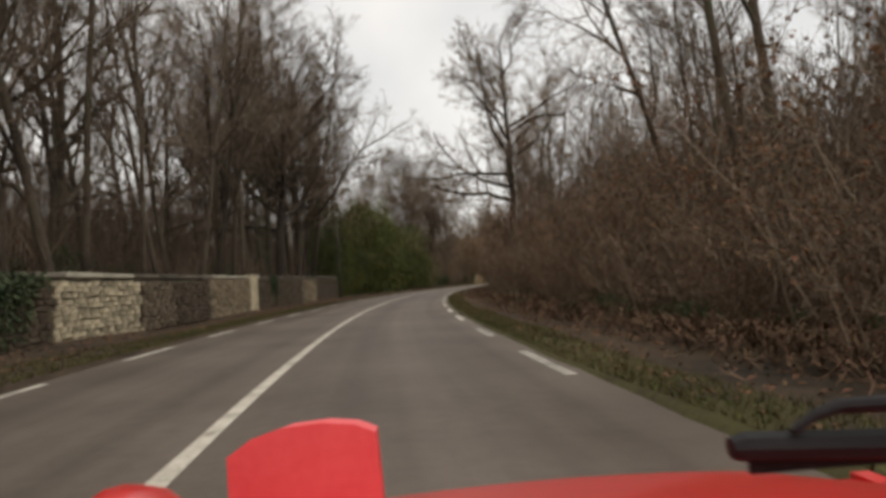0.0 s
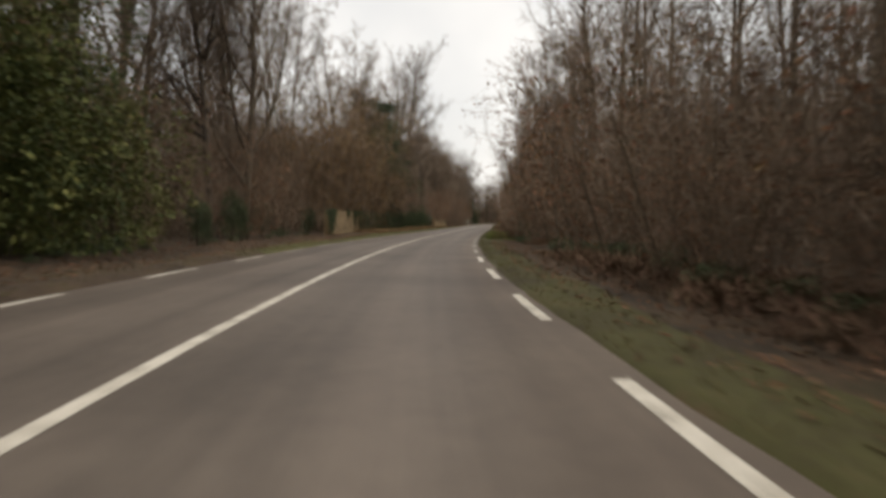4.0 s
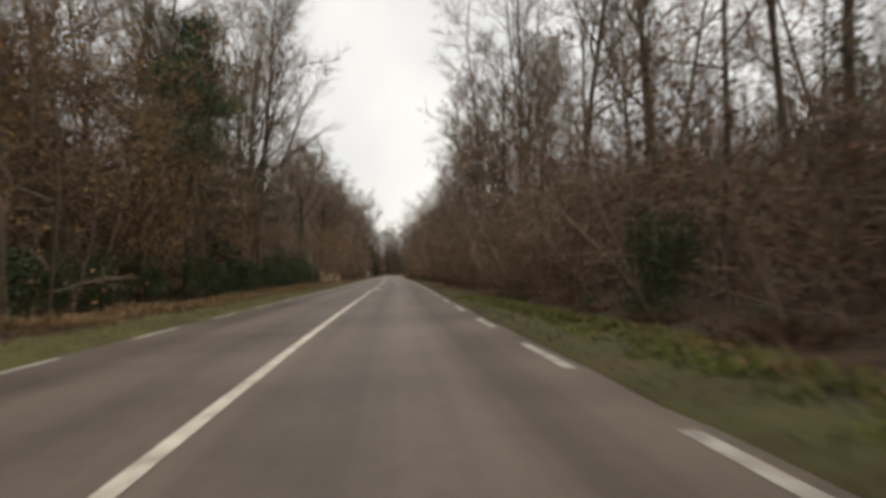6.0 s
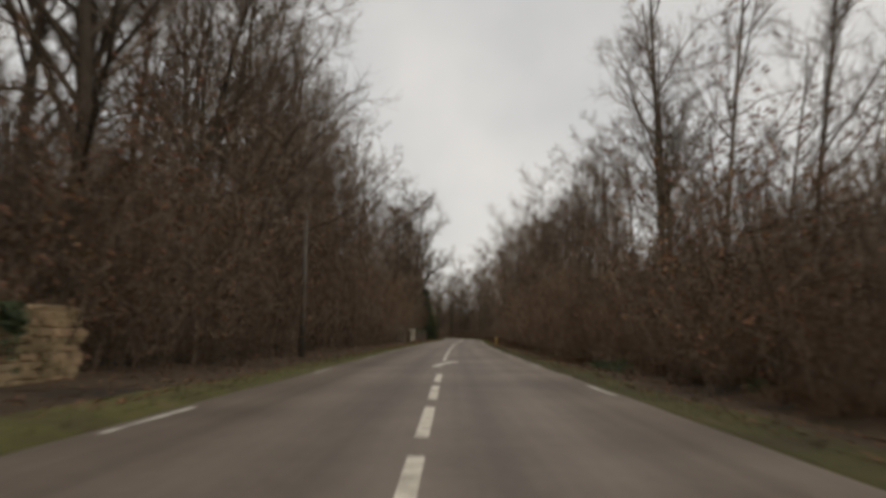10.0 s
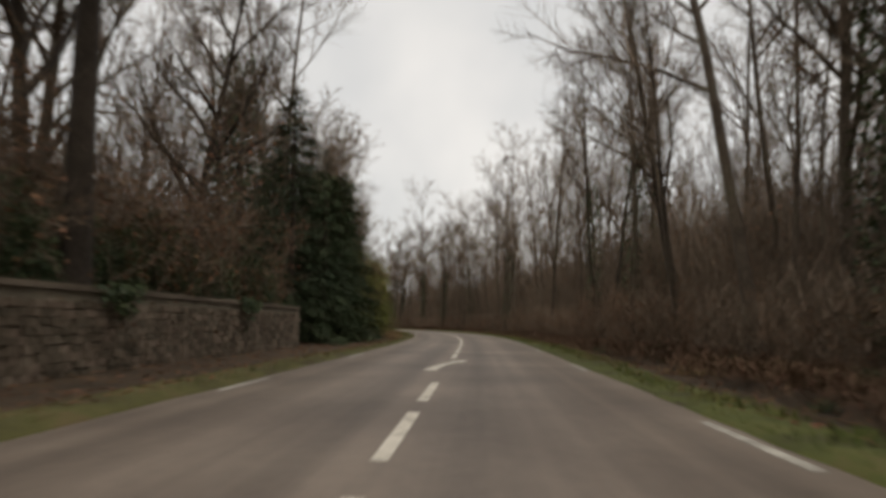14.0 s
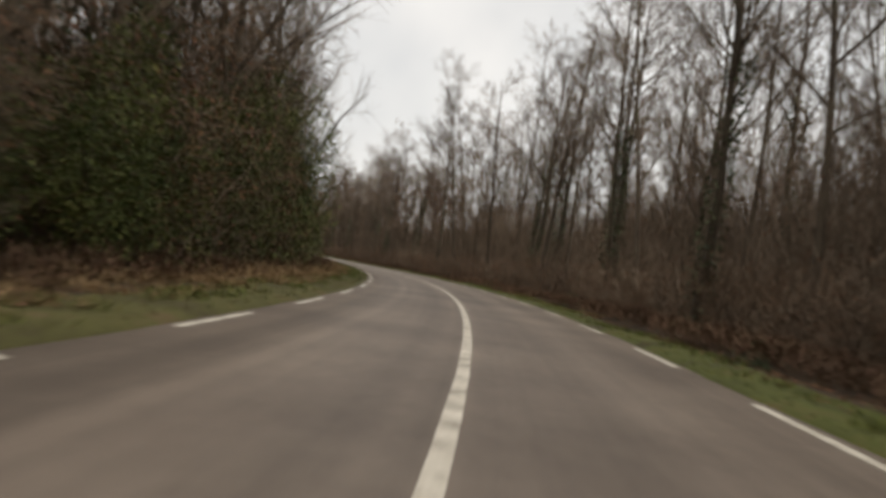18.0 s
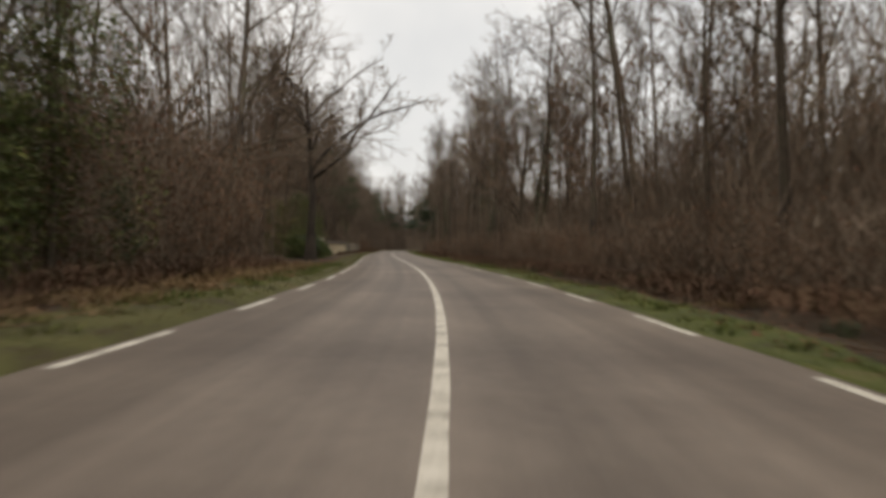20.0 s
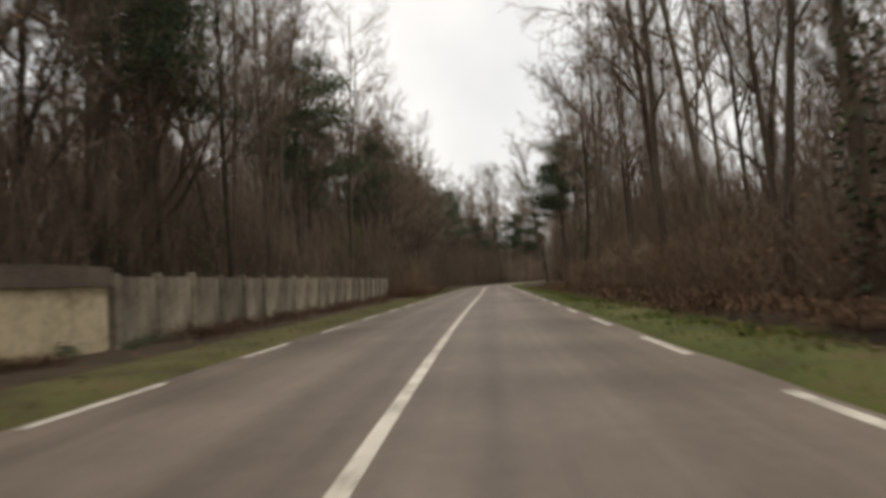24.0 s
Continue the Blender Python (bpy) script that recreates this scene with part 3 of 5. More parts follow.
def evergreen(name, label, height, width, count, size, material, category="shrub", lobes=7, floor=0.0):
    """A broad-leaved evergreen: stems inside, and leaves over an uneven, lobed crown."""
    bush = tagged(new(name), label, category, "evergreens")
    wood, green = Soup(), Soup()
    centres = []
    for k in range(lobes):
        a, q = rng.uniform(0, 6.283), rng.random() ** 0.5 * width * 0.32
        z = height * (floor + (1 - floor) * rng.uniform(0.12, 0.78))
        taper = 1.0 - 0.45 * z / height
        centres.append((Vector((math.cos(a) * q * taper, math.sin(a) * q * taper, z)), width * rng.uniform(0.24, 0.36) * taper, height * rng.uniform(0.16, 0.26)))
    wood.tube([Vector((0, 0, -0.2)), Vector((rng.gauss(0, 0.06), rng.gauss(0, 0.06), height * 0.35)), Vector((0, 0, height * 0.75))], [0.02 * height, 0.015 * height, 0.006 * height], 6)
    for k in range(count):
        c, rx, rz = centres[k % lobes]
        n = Vector((rng.gauss(0, 1), rng.gauss(0, 1), rng.gauss(0, 1))).normalized()
        q = 0.55 + 0.5 * rng.random() ** 0.5 + 0.25 * noise.noise(n * 2.3 + c)
        p = c + Vector((n.x * rx, n.y * rx, n.z * rz)) * q
        if p.z < 0.05:
            p.z = rng.uniform(0.05, 0.5)
        d = bent(n, 0.5, -0.1)
        green.leaf(p, d, bent(Vector((0, 0, 1)), 0.4, 0), size * rng.uniform(0.7, 1.3), size * rng.uniform(0.35, 0.6))
    part("stem", wood, BARK, bush)
    part("leaves", green, material, bush)
    return Kind(bush)


laurels = [evergreen("laurel_shrub", "large dark green laurel shrub", rng.uniform(5, 6.5), 5.0, 9000, 0.125, (GREEN_LEAF, OLIVE_LEAF, GREEN_LEAF)[k], lobes=10) for k in range(3)]
hollies = [evergreen("holly_tree", "dark green holly among bare trees", 5.5, 3.0, 3600, 0.14, IVY, "tree", 6) for k in range(2)]
low_hedges = [evergreen("box_hedge", "low rounded dark green garden hedge", 1.8, 2.9, 2600, 0.13, (IVY, GREEN_LEAF)[k], "hedge", 8) for k in range(2)]
brambles = [evergreen("bramble_clump", "low dark bramble and ivy clump", 1.0, 2.2, 620, 0.12, IVY, "undergrowth", 6) for k in range(2)]


def pine():
    tree = tagged(new("pine_tree"), "tall pine with flat dark green foliage tiers", "tree", "evergreens")
    wood, green = Soup(), Soup()
    trunk = [Vector((0.25 * math.sin(k * 1.1), 0.2 * math.sin(k * 0.7), 14.5 * k / 7 - 0.3)) for k in range(8)]
    wood.tube(trunk, [0.3 - 0.032 * k for k in range(8)], 8)
    for k in range(19):
        z = 7.2 + 7.4 * (k + rng.random()) / 19
        a = rng.uniform(0, 6.283)
        reach = rng.uniform(1.6, 3.6) * (1.25 - 0.5 * (z - 7) / 8)
        base = Vector((0.2 * math.sin(z), 0.1, z))
        tip = base + Vector((math.cos(a) * reach, math.sin(a) * reach, rng.uniform(0.1, 0.8)))
        wood.tube([base, base.lerp(tip, 0.5) + Vector((0, 0, -0.15)), tip], [0.07, 0.05, 0.02], 4)
        for e in range(620):
            c = base.lerp(tip, 0.35 + 0.7 * rng.random()) + Vector((rng.gauss(0, 0.6), rng.gauss(0, 0.6), rng.gauss(0.12, 0.24)))
            green.leaf(c, bent(Vector((0, 0, 0.5)), 0.7, 0), bent(Vector((1, 0, 0)), 1, 0), rng.uniform(0.15, 0.3), rng.uniform(0.04, 0.085))
    part("trunk", wood, BARK, tree, shade=True)
    part("needles", green, NEEDLE, tree)
    return Kind(tree)


def conifer(height, width, count):
    tree = tagged(new("conifer_tree"), "dark dense conifer with drooping branches to the ground", "tree", "evergreens")
    wood, green = Soup(), Soup()
    wood.tube([Vector((0, 0, -0.3)), Vector((0.05, 0, height * 0.5)), Vector((0, 0, height))], [0.2, 0.12, 0.02], 7)
    for k in range(count):
        z = 0.3 + (height - 0.4) * (k / count) ** 1.15
        a = k * 2.4 + rng.gauss(0, 0.3)
        reach = width * 0.5 * (1 - z / height) ** 0.75 * rng.uniform(0.75, 1.2) + 0.15
        base, tip = Vector((0, 0, z)), Vector((math.cos(a) * reach, math.sin(a) * reach, max(z - reach * 0.28, 0.1)))
        wood.tube([base, base.lerp(tip, 0.5) + Vector((0, 0, 0.1)), tip], [0.028, 0.018, 0.006], 3)
        for e in range(int(30 + 46 * reach)):
            u = rng.uniform(0.2, 1.05)
            c = base.lerp(tip, u) + Vector((rng.gauss(0, 0.13), rng.gauss(0, 0.13), rng.gauss(0, 0.08)))
            green.leaf(c, bent(Vector((math.cos(a), math.sin(a), -0.5)), 0.45, 0), Vector((0, 0, 1)), rng.uniform(0.14, 0.3), rng.uniform(0.035, 0.07))
    part("trunk", wood, DARK_BARK, tree)
    part("needles", green, NEEDLE, tree)
    return Kind(tree)


pines = [pine(), pine()]
conifers = [conifer(11.0, 5.0, 150), conifer(7.5, 4.2, 110)]


def floor_z(s, d):
    return (right_z(s, d) if d > 0 else left_z(s, -d)) + 0.02


def plant(kinds, s, d, lo=0.85, hi=1.15):
    k = rng.choice(kinds)
    g = rng.uniform(lo, hi)
    return k.put(stand(s, d, floor_z(s, d), rng.uniform(0, 360), g))


def belt(kinds, s0, s1, d0, d1, gap, lo=0.85, hi=1.15):
    """Plants along a stretch of one side, at uneven steps."""
    s = s0 + rng.uniform(0, gap)
    while s < s1:
        plant(kinds, s, rng.uniform(d0, d1), lo, hi)
        s += gap * rng.uniform(0.6, 1.4)


front_brush = [brushwood(13, 4.0, rng.uniform(6.5, 8.5), 2300, 0.021, 0.35, BROWN_LEAF) for k in range(4)]
low_brush = [brushwood(13, 3.0, 4.5, 1500, 0.018, 0.3, BROWN_LEAF) for k in range(2)]


def far_wood(height):
    """A stretch of wood seen only in depth: trunks and brush in one."""
    kind = brushwood(20, 8.0, height, 2700, 0.04, 0.15, BROWN_LEAF, 1.0)
    kind.thing["label"] = "deep wood of bare trunks and brown undergrowth"
    kind.thing["category"] = "woodland"
    trunks, twigs = Soup(), Soup()
    for k in range(3):
        tree = rng.choice(poles + fans).thing
        m = Matrix.Translation((rng.uniform(-4, 4), -6.6 + 6.6 * k + rng.uniform(-2, 2), 0)) @ Matrix.Rotation(rng.uniform(0, 6.28), 4, "Z") @ Matrix.Scale(rng.uniform(1.0, 1.25), 4)
        for ob in tree.children:
            soup = {"trunk": trunks, "crown": twigs}.get(ob.name.split(".")[0])
            if soup:
                i = len(soup.v)
                soup.v += [m @ v.co for v in ob.data.vertices]
                soup.f += [tuple(i + q for q in p.vertices) for p in ob.data.polygons]
    part("trunk_mass", trunks, BARK, kind.thing)["kind"] = "stuff"
    part("twig_mass", twigs, TWIG, kind.thing)["kind"] = "stuff"
    return kind


back_brush = [far_wood(rng.uniform(9, 11)) for k in range(4)]


def mass(kinds, s0, s1, d, step, lo=0.9, hi=1.1):
    """Brushwood end to end along a stretch."""
    s = s0
    while s < s1:
        rng.choice(kinds).put(stand(s, d + rng.uniform(-0.4, 0.4), floor_z(s, d), rng.choice((0, 180)) + rng.gauss(0, 2), 1.0, rng.uniform(lo, hi)))
        s += step * rng.uniform(0.85, 1.0)


END = 800
# the wood on both sides
for side in (-1, 1):
    for s0, s1 in ((-25, 196), (262, 312), (374, END)) if side < 0 else ((-25, 224), (270, END)):
        mass(back_brush, s0, s1, side * 19.5, 19, *((0.9, 1.15) if side < 0 else (0.75, 0.95)))
        if s0 < 0:
            belt(poles, 62 if side > 0 else -25, 96, side * 13 - 2.5, side * 13 + 2.5, 8.5, 0.95, 1.2)
        belt(poles, max(s0, 120), min(s1, 690), side * 13 - 2.5, side * 13 + 2.5, 8.5, 0.95, 1.2)
for s0, s1, d in ((-25, 190, -30), (240, 300, -30), (390, 630, -30), (-25, 215, 30), (275, 640, 30)):
    mass(back_brush, s0, s1, d, 22, 0.7, 0.9)
for s0, s1, d in ((-25, 300, -42), (390, 630, -42), (-25, 640, 42)):
    mass(back_brush, s0, s1, d, 26, 0.7, 0.9)
mass(front_brush, 200, 262, -17, 12.5, 0.9, 1.2)
mass(front_brush, 314, 374, -17, 12.5, 0.6, 0.75)
belt(leafy + poles, 188, 224, 9, 13, 3.0, 0.9, 1.1)
mass(front_brush, 228, 270, 17, 12.5, 0.85, 1.05)
mass(back_brush, 640, END, -29, 18, 1.3, 1.6)
mass(back_brush, 640, END, -39, 18, 1.4, 1.7)
mass(back_brush, 380, 520, 28, 19, 0.9, 1.1)
mass(front_brush, 188, 232, 13.5, 11, 1.0, 1.25)
mass(front_brush, 385, 520, 15, 12, 0.8, 1.0)

# left side, from the start of the drive on
belt(poles, -25, 68, -9.8, -8.2, 4.2, 1.0, 1.3)
belt(thick, -20, 66, -12.5, -8.6, 2.6, 0.95, 1.25)
mass(low_brush, -25, 68, -10.5, 12.5, 0.8, 1.1)
belt(hollies, -20, 66, -12, -8.6, 3.0, 0.55, 0.9)
mass(front_brush, -8, 66, -13.2, 11, 0.75, 1.0)
belt(laurels, 69, 88, -9.8, -8.7, 3.0, 1.0, 1.3)
belt(laurels, 87, 95, -9.8, -8.9, 2.4, 1.3, 1.5)
belt(laurels, 95, 102, -9.8, -8.9, 2.4, 1.15, 1.3)
belt(laurels, 100, 112, -9.2, -8.4, 2.2, 1.1, 1.35)
belt(laurels, 108, 116, -8.8, -8.2, 2.4, 0.55, 0.75)
belt(laurels, 80, 92, -12.6, -11.5, 3.5, 1.25, 1.45)
belt(ochre, 104, 114, -11.2, -10.2, 2.5, 1.2, 1.4)
belt(ivied + hollies, 70, 92, -10.8, -9.6, 5, 0.8, 1.1)
belt(thickets + ochre, 82, 114, -12, -10.8, 3.4, 0.95, 1.15)
belt(rusty + thickets, 112, 144, -11, -8.5, 4.5, 0.9, 1.3)
belt(ochre, 149, 167, -11.8, -9.8, 1.6, 1.3, 1.65)
belt(ochre, 167, 182, -11.2, -9.6, 1.9, 0.85, 1.1)
mass(front_brush, 118, 182, -13, 12.5, 0.9, 1.2)
belt(hollies + brambles, 112, 142, -8.3, -7.3, 2.4, 0.45, 0.7)
belt(hollies, 154, 176, -7.3, -6.8, 1.7, 0.4, 0.58)
mass(low_brush, 178, 330, -10, 12.5, 1.0, 1.4)
belt(hollies, 176, 217, -7.3, -6.7, 2.0, 0.45, 0.75)
mass(front_brush, 180, 222, -11.5, 11, 0.75, 0.95)
belt(thick, 176, 196, -13.5, -9.5, 2.4, 0.85, 1.05)
belt(thick, 198, 220, -14, -11, 6, 0.55, 0.7)
belt(thickets + rusty, 178, 222, -11.2, -10.2, 2.8, 0.85, 1.1)
belt(hollies + thickets, 196, 218, -10, -7.6, 4, 0.6, 0.85)
belt(thick + poles, 252, 316, -12, -9, 4.5, 0.9, 1.15)
belt(thick, 224, 244, -14, -9, 2.4, 0.8, 1.0)
belt(thick + leafy, 244, 312, -12.5, -8.6, 2.3, 0.9, 1.15)
mass(front_brush, 262, 312, -12.5, 11, 1.1, 1.35)
mass(front_brush, 222, 262, -12.5, 11, 1.15, 1.4)
mass(front_brush, 250, 312, -9.5, 12.5, 0.9, 1.15)
belt(rusty, 222, 312, -9.4, -8.0, 4.2, 0.95, 1.25)
belt(thickets, 252, 312, -7.6, -6.6, 5, 0.7, 0.95)
mass(front_brush, 322, 368, -11, 12.0, 0.55, 0.72)
belt(rusty + hollies, 337, 364, -9.4, -8.4, 3.6, 0.7, 0.95)
belt(laurels, 384, 406, -8.8, -7.6, 4.2, 0.75, 1.0)
belt(laurels + hollies, 406, 440, -8.2, -7.4, 2.3, 0.65, 0.95)
belt(thickets + rusty, 386, 440, -10.6, -9.4, 3.4, 0.95, 1.25)
belt(ivied, 384, 500, -11.5, -9.4, 5.0, 0.9, 1.15)
belt(thick + leafy, 390, 520, -13, -8.8, 4.4, 0.95, 1.2)
belt(hollies + laurels, 438, 500, -8.6, -7.7, 4.0, 0.7, 1.05)
mass(front_brush, 390, 522, -11.5, 12.5, 0.95, 1.25)
belt(rusty, 390, 518, -10.2, -9.0, 4.5, 0.85, 1.2)
belt(rusty + thickets, 440, 518, -8.6, -7.9, 7, 0.6, 0.85)
belt(poles + leafy + thick, 532, 640, -13, -9.5, 3.2, 0.95, 1.2)
belt(laurels + hollies, 560, 640, -12.5, -10, 10, 0.8, 1.1)
belt(pines, 575, 650, -14, -10, 14, 0.8, 1.0)
belt(leafy + thick, 560, 606, -13, -9.6, 3.0, 0.95, 1.15)
mass(front_brush, 560, 640, -12, 12.5, 0.9, 1.2)
mass(low_brush, 560, 640, -10.5, 12.5, 1.0, 1.3)
mass(front_brush, 640, END, -9.8, 12.5, 0.9, 1.2)
belt(poles + pines[:1], 640, 690, -11, -8.6, 5.5, 0.95, 1.15)
# right side
mass(front_brush, -25, 60, 11, 12.0, 0.6, 0.8)
mass(front_brush, 60, 345, 10.2, 12.5, 0.7, 0.95)
belt(rusty, -20, 62, 7.8, 9.2, 3.4, 0.65, 0.9)
belt(rusty, 62, 82, 7.6, 9.0, 3.2, 0.95, 1.2)
belt(rusty + thickets, 80, 345, 7.4, 9.0, 4.6, 0.9, 1.2)
belt(poles + leafy, -20, 60, 9, 14, 3.2, 0.45, 0.62)
belt(leafy + poles, 55, 215, 8.6, 11, 5.2, 0.9, 1.1)
belt(poles, 215, 345, 9.5, 12, 7, 0.8, 0.95)
belt(poles + leafy[:1], 345, 640, 7.4, 11, 4.0, 0.9, 1.1)
mass(front_brush, 345, END, 11.5, 12.5, 0.9, 1.2)
mass(front_brush, 366, 425, 14.8, 10, 1.0, 1.25)
mass(low_brush, 345, 640, 8.8, 13, 0.6, 0.8)
belt(poles + leafy, 640, END, 7.5, 11, 6, 0.9, 1.1)
belt(poles + thick, 690, END, -17, -8.6, 2.4, 0.95, 1.2)
belt(pines, 680, END, -14, -9, 9, 0.9, 1.2)
# single trees
great_oak.put(stand(46, 7.4, 0.3, 200, 1.0))
for s, d, g, k in ((13.5, 9.0, 0.85, 0), (16.5, 9.6, 0.95, 3), (21, 10.5, 0.8, 5)):
    poles[k].put(stand(s, d, 0.2, 0, g) @ Matrix.Rotation(radians(-10), 4, "Y"))
for s, d, g in ((69.2, 6.5, 0.55), (70.4, 6.7, 0.62), (73.5, 7.4, 1.0), (150.2, 6.5, 0.52), (151.3, 6.4, 0.6), (152.4, 6.7, 0.62)):
    hollies[int(s) % 2].put(stand(s, d, 0.1, s * 40, g))
oaks[1].put(stand(528.4, -6.2, 0.05, 120, 1.2))
domes[0].put(stand(132, -9.6, 0.1, 20, 1.12))
domes[1].put(stand(126, -13, 0.1, 70, 1.2))
domes[2].put(stand(141, -13, 0.1, 150, 1.15))
domes[1].put(stand(119, -11.5, 0.1, 150, 1.05))
pines[0].put(stand(175.5, -8.6, 0.1, 20, 1.0))
pines[0].put(stand(170.5, -7.4, 0.1, 140, 0.8))
conifers[0].put(stand(176.5, -8.6, 0.05, 60, 0.95))
belt(hollies, 196, 218, -9, -7.4, 3.4, 0.8, 1.05)
oaks[2].put(stand(64.5, -9.6, 0.1, 30, 1.4))
oaks[0].put(stand(55, -8.9, 0.1, 200, 1.3))
oaks[1].put(stand(59.5, -10, 0.1, 300, 1.35))
rounds[2].put(stand(130, -10.5, 0.1, 10, 0.95))
thick[0].put(stand(69, -11.5, 0.1, 30, 1.3))
thick[1].put(stand(74, -12.5, 0.1, 80, 1.3))
thick[2].put(stand(61, -8.8, 0.1, 10, 1.3))
domes[1].put(stand(195, -9.4, 0.1, 30, 1.12))
pines[1].put(stand(188, -8.0, 0.1, 200, 0.6))
thick[3].put(stand(189.5, -9.6, 0.1, 70, 1.1))
rounds[1].put(stand(349.5, -7.1, 0.1, 250, 1.28))
rounds[2].put(stand(345.5, -9.4, 0.1, 100, 1.2))
belt(rusty + thickets, 337, 366, -11, -8.6, 1.7, 0.9, 1.1)
belt(hollies, 352, 368, -10, -8.2, 3.0, 0.9, 1.2)
thick[1].put(stand(349.5, -9.6, 0.1, 200, 1.05))
rounds[0].put(stand(352.5, -9.8, 0.1, 60, 1.1))
thick[0].put(stand(355.5, -11.2, 0.1, 120, 1.05))
thick[2].put(stand(344.2, -8.2, 0.1, 10, 1.0))
poles[3].put(stand(351, -8.6, 0.1, 140, 0.95))
mass(low_brush, 336, 366, -9.4, 11, 0.9, 1.1)
belt(hollies, 339, 367, -8.0, -7.4, 1.8, 0.8, 1.1)
mass(front_brush, 343, 370, -9.8, 10, 0.62, 0.75)
rounds[0].put(stand(362, -9.5, 0.1, 170, 0.8))
belt(leafy + thick, 4, 62, 9.5, 15, 3.4, 0.46, 0.62)
mass(low_brush, -6, 62, 8.4, 12, 0.5, 0.7)
belt(leafy + thick, 316, 362, 9.5, 14, 2.8, 0.9, 1.1)
belt(leafy + thick, 440, 640, 10, 14.5, 9.0, 0.8, 1.0)
poles[2].put(stand(191, -8.4, 0.1, 200, 1.1))
poles[1].put(stand(236, 9.6, 0.2, 0, 0.9))
ivied[0].put(stand(227.5, 9.2, 0.2, 0, 0.62))
ivied[1].put(stand(229, 9.8, 0.2, 90, 0.55))
pines[0].put(stand(652, 8.5, 0.2, 0, 1.0))
pines[1].put(stand(661, 9.5, 0.2, 70, 1.1))
belt(thick, 640, 700, -12, -8.6, 2.6, 0.9, 1.1)
pines[0].put(stand(597, -11, 0.1, 190, 1.1))
pines[1].put(stand(585, -12, 0.1, 290, 1.0))
belt(rusty, 315, 336, -10.8, -9.4, 1.8, 0.9, 1.2)
belt(ochre, 320, 338, -10.6, -9.6, 2.0, 0.85, 1.05)
belt(rusty, 322, 346, -13.5, -12, 2.2, 1.0, 1.2)
mass(front_brush, 320, 342, -9.8, 10.5, 0.72, 0.85)
belt(rusty, 325, 333, -8.0, -7.4, 2.2, 0.4, 0.5)
twin_ivy.put(stand(220.5, -8.9, 0.1, 10, 1.08))
conifers[0].put(stand(367.6, -7.3, 0.05, 0, 1.08))
conifers[1].put(stand(372.5, -6.8, 0.05, 30, 1.15))
conifers[1].put(stand(378, -6.9, 0.05, 130, 1.1))
conifers[0].put(stand(375, -10, 0.05, 200, 0.95))
conifers[0].put(stand(370.5, -10.5, 0.05, 280, 1.2))
conifers[0].put(stand(379.5, -10.8, 0.05, 80, 1.25))
conifers[0].put(stand(384.5, -10.2, 0.05, 120, 1.1))
for k, (s, d, g) in enumerate(((373, -12.5, 1.3), (387.5, -9.8, 1.15), (391.5, -10.4, 1.25), (396, -10.0, 1.2), (400.5, -10.4, 1.25), (405, -10.2, 1.15))):
    ivied[k % 2].put(stand(s, d, 0.05, 47 * k, g))
laurels[1].put(stand(386.5, -7.6, 0.05, 20, 0.75))
conifers[1].put(stand(382.5, -7.2, 0.05, 230, 0.95))
lime = [evergreen("privet_bush", "tall yellow-green leafy bush beside the conifers", 7.0, 4.6, 6500, 0.13, LIME_LEAF, lobes=9) for k in range(2)]
for s, d, g in ((389.5, -6.9, 0.7), (393, -6.7, 0.85), (397.5, -6.7, 0.95), (402, -6.7, 0.95), (406.5, -6.9, 0.85), (411, -7.2, 0.8)):
    lime[int(s * 2) % 2].put(stand(s, d, 0.05, s * 33, g))


def tussock(name, label, category, blades, tall, spread, material):
    """Dead fronds or grass arching out of one root."""
    soup = Soup()
    for k in range(blades):
        a, q = rng.uniform(0, 6.283), rng.random() ** 0.7
        p = Vector((math.cos(a) * q * spread * 0.6, math.sin(a) * q * spread * 0.6, rng.uniform(-0.05, 0.05)))
        d = Vector((math.cos(a) * q + rng.gauss(0, 0.4), math.sin(a) * q + rng.gauss(0, 0.4), rng.uniform(0.3, 1.1))).normalized()
        n = tall * rng.uniform(0.5, 1.1)
        soup.leaf(p, d, Vector((0, 0, 1)), n, rng.uniform(0.015, 0.035))
        for e in range(2):
            c = p + d * n * rng.uniform(0.4, 0.9)
            soup.leaf(c, bent(d, 0.7, -0.3), Vector((0, 0, 1)), n * 0.35, rng.uniform(0.02, 0.04))
    thing = tagged(new(name), label, category, "roadside undergrowth")
    part("fronds", soup, material, thing)
    return Kind(thing)


bracken = [tussock("bracken_clump", "low clump of dead rust-brown bracken", "bracken", 260, 0.6, 1.9, RUST_FROND) for k in range(3)]
dead_grass = [tussock("grass_tussock", "flattened tussock of straw-coloured dead grass", "grass", 210, 0.42, 2.0, STRAW) for k in range(3)]


def sward(s0, s1, d0, d1, count, label, material):
    """Longer grass in clumps along a stretch of verge, too many to count."""
    soup = Soup()
    for k in range(count):
        s, d = rng.uniform(s0, s1), rng.uniform(d0, d1)
        root = place(s, d, floor_z(s, d) - 0.02)
        for e in range(26):
            a = rng.uniform(0, 6.283)
            w = Vector((math.cos(a) * 0.6, math.sin(a) * 0.6, rng.uniform(0.5, 1.2))).normalized()
            p = root + Vector((rng.gauss(0, 0.14), rng.gauss(0, 0.14), 0))
            soup.leaf(p, w, Vector((0, 0, 1)), rng.uniform(0.08, 0.2), rng.uniform(0.015, 0.03))
    tagged(part("long_grass", soup, material), label, "grass", kind="stuff")


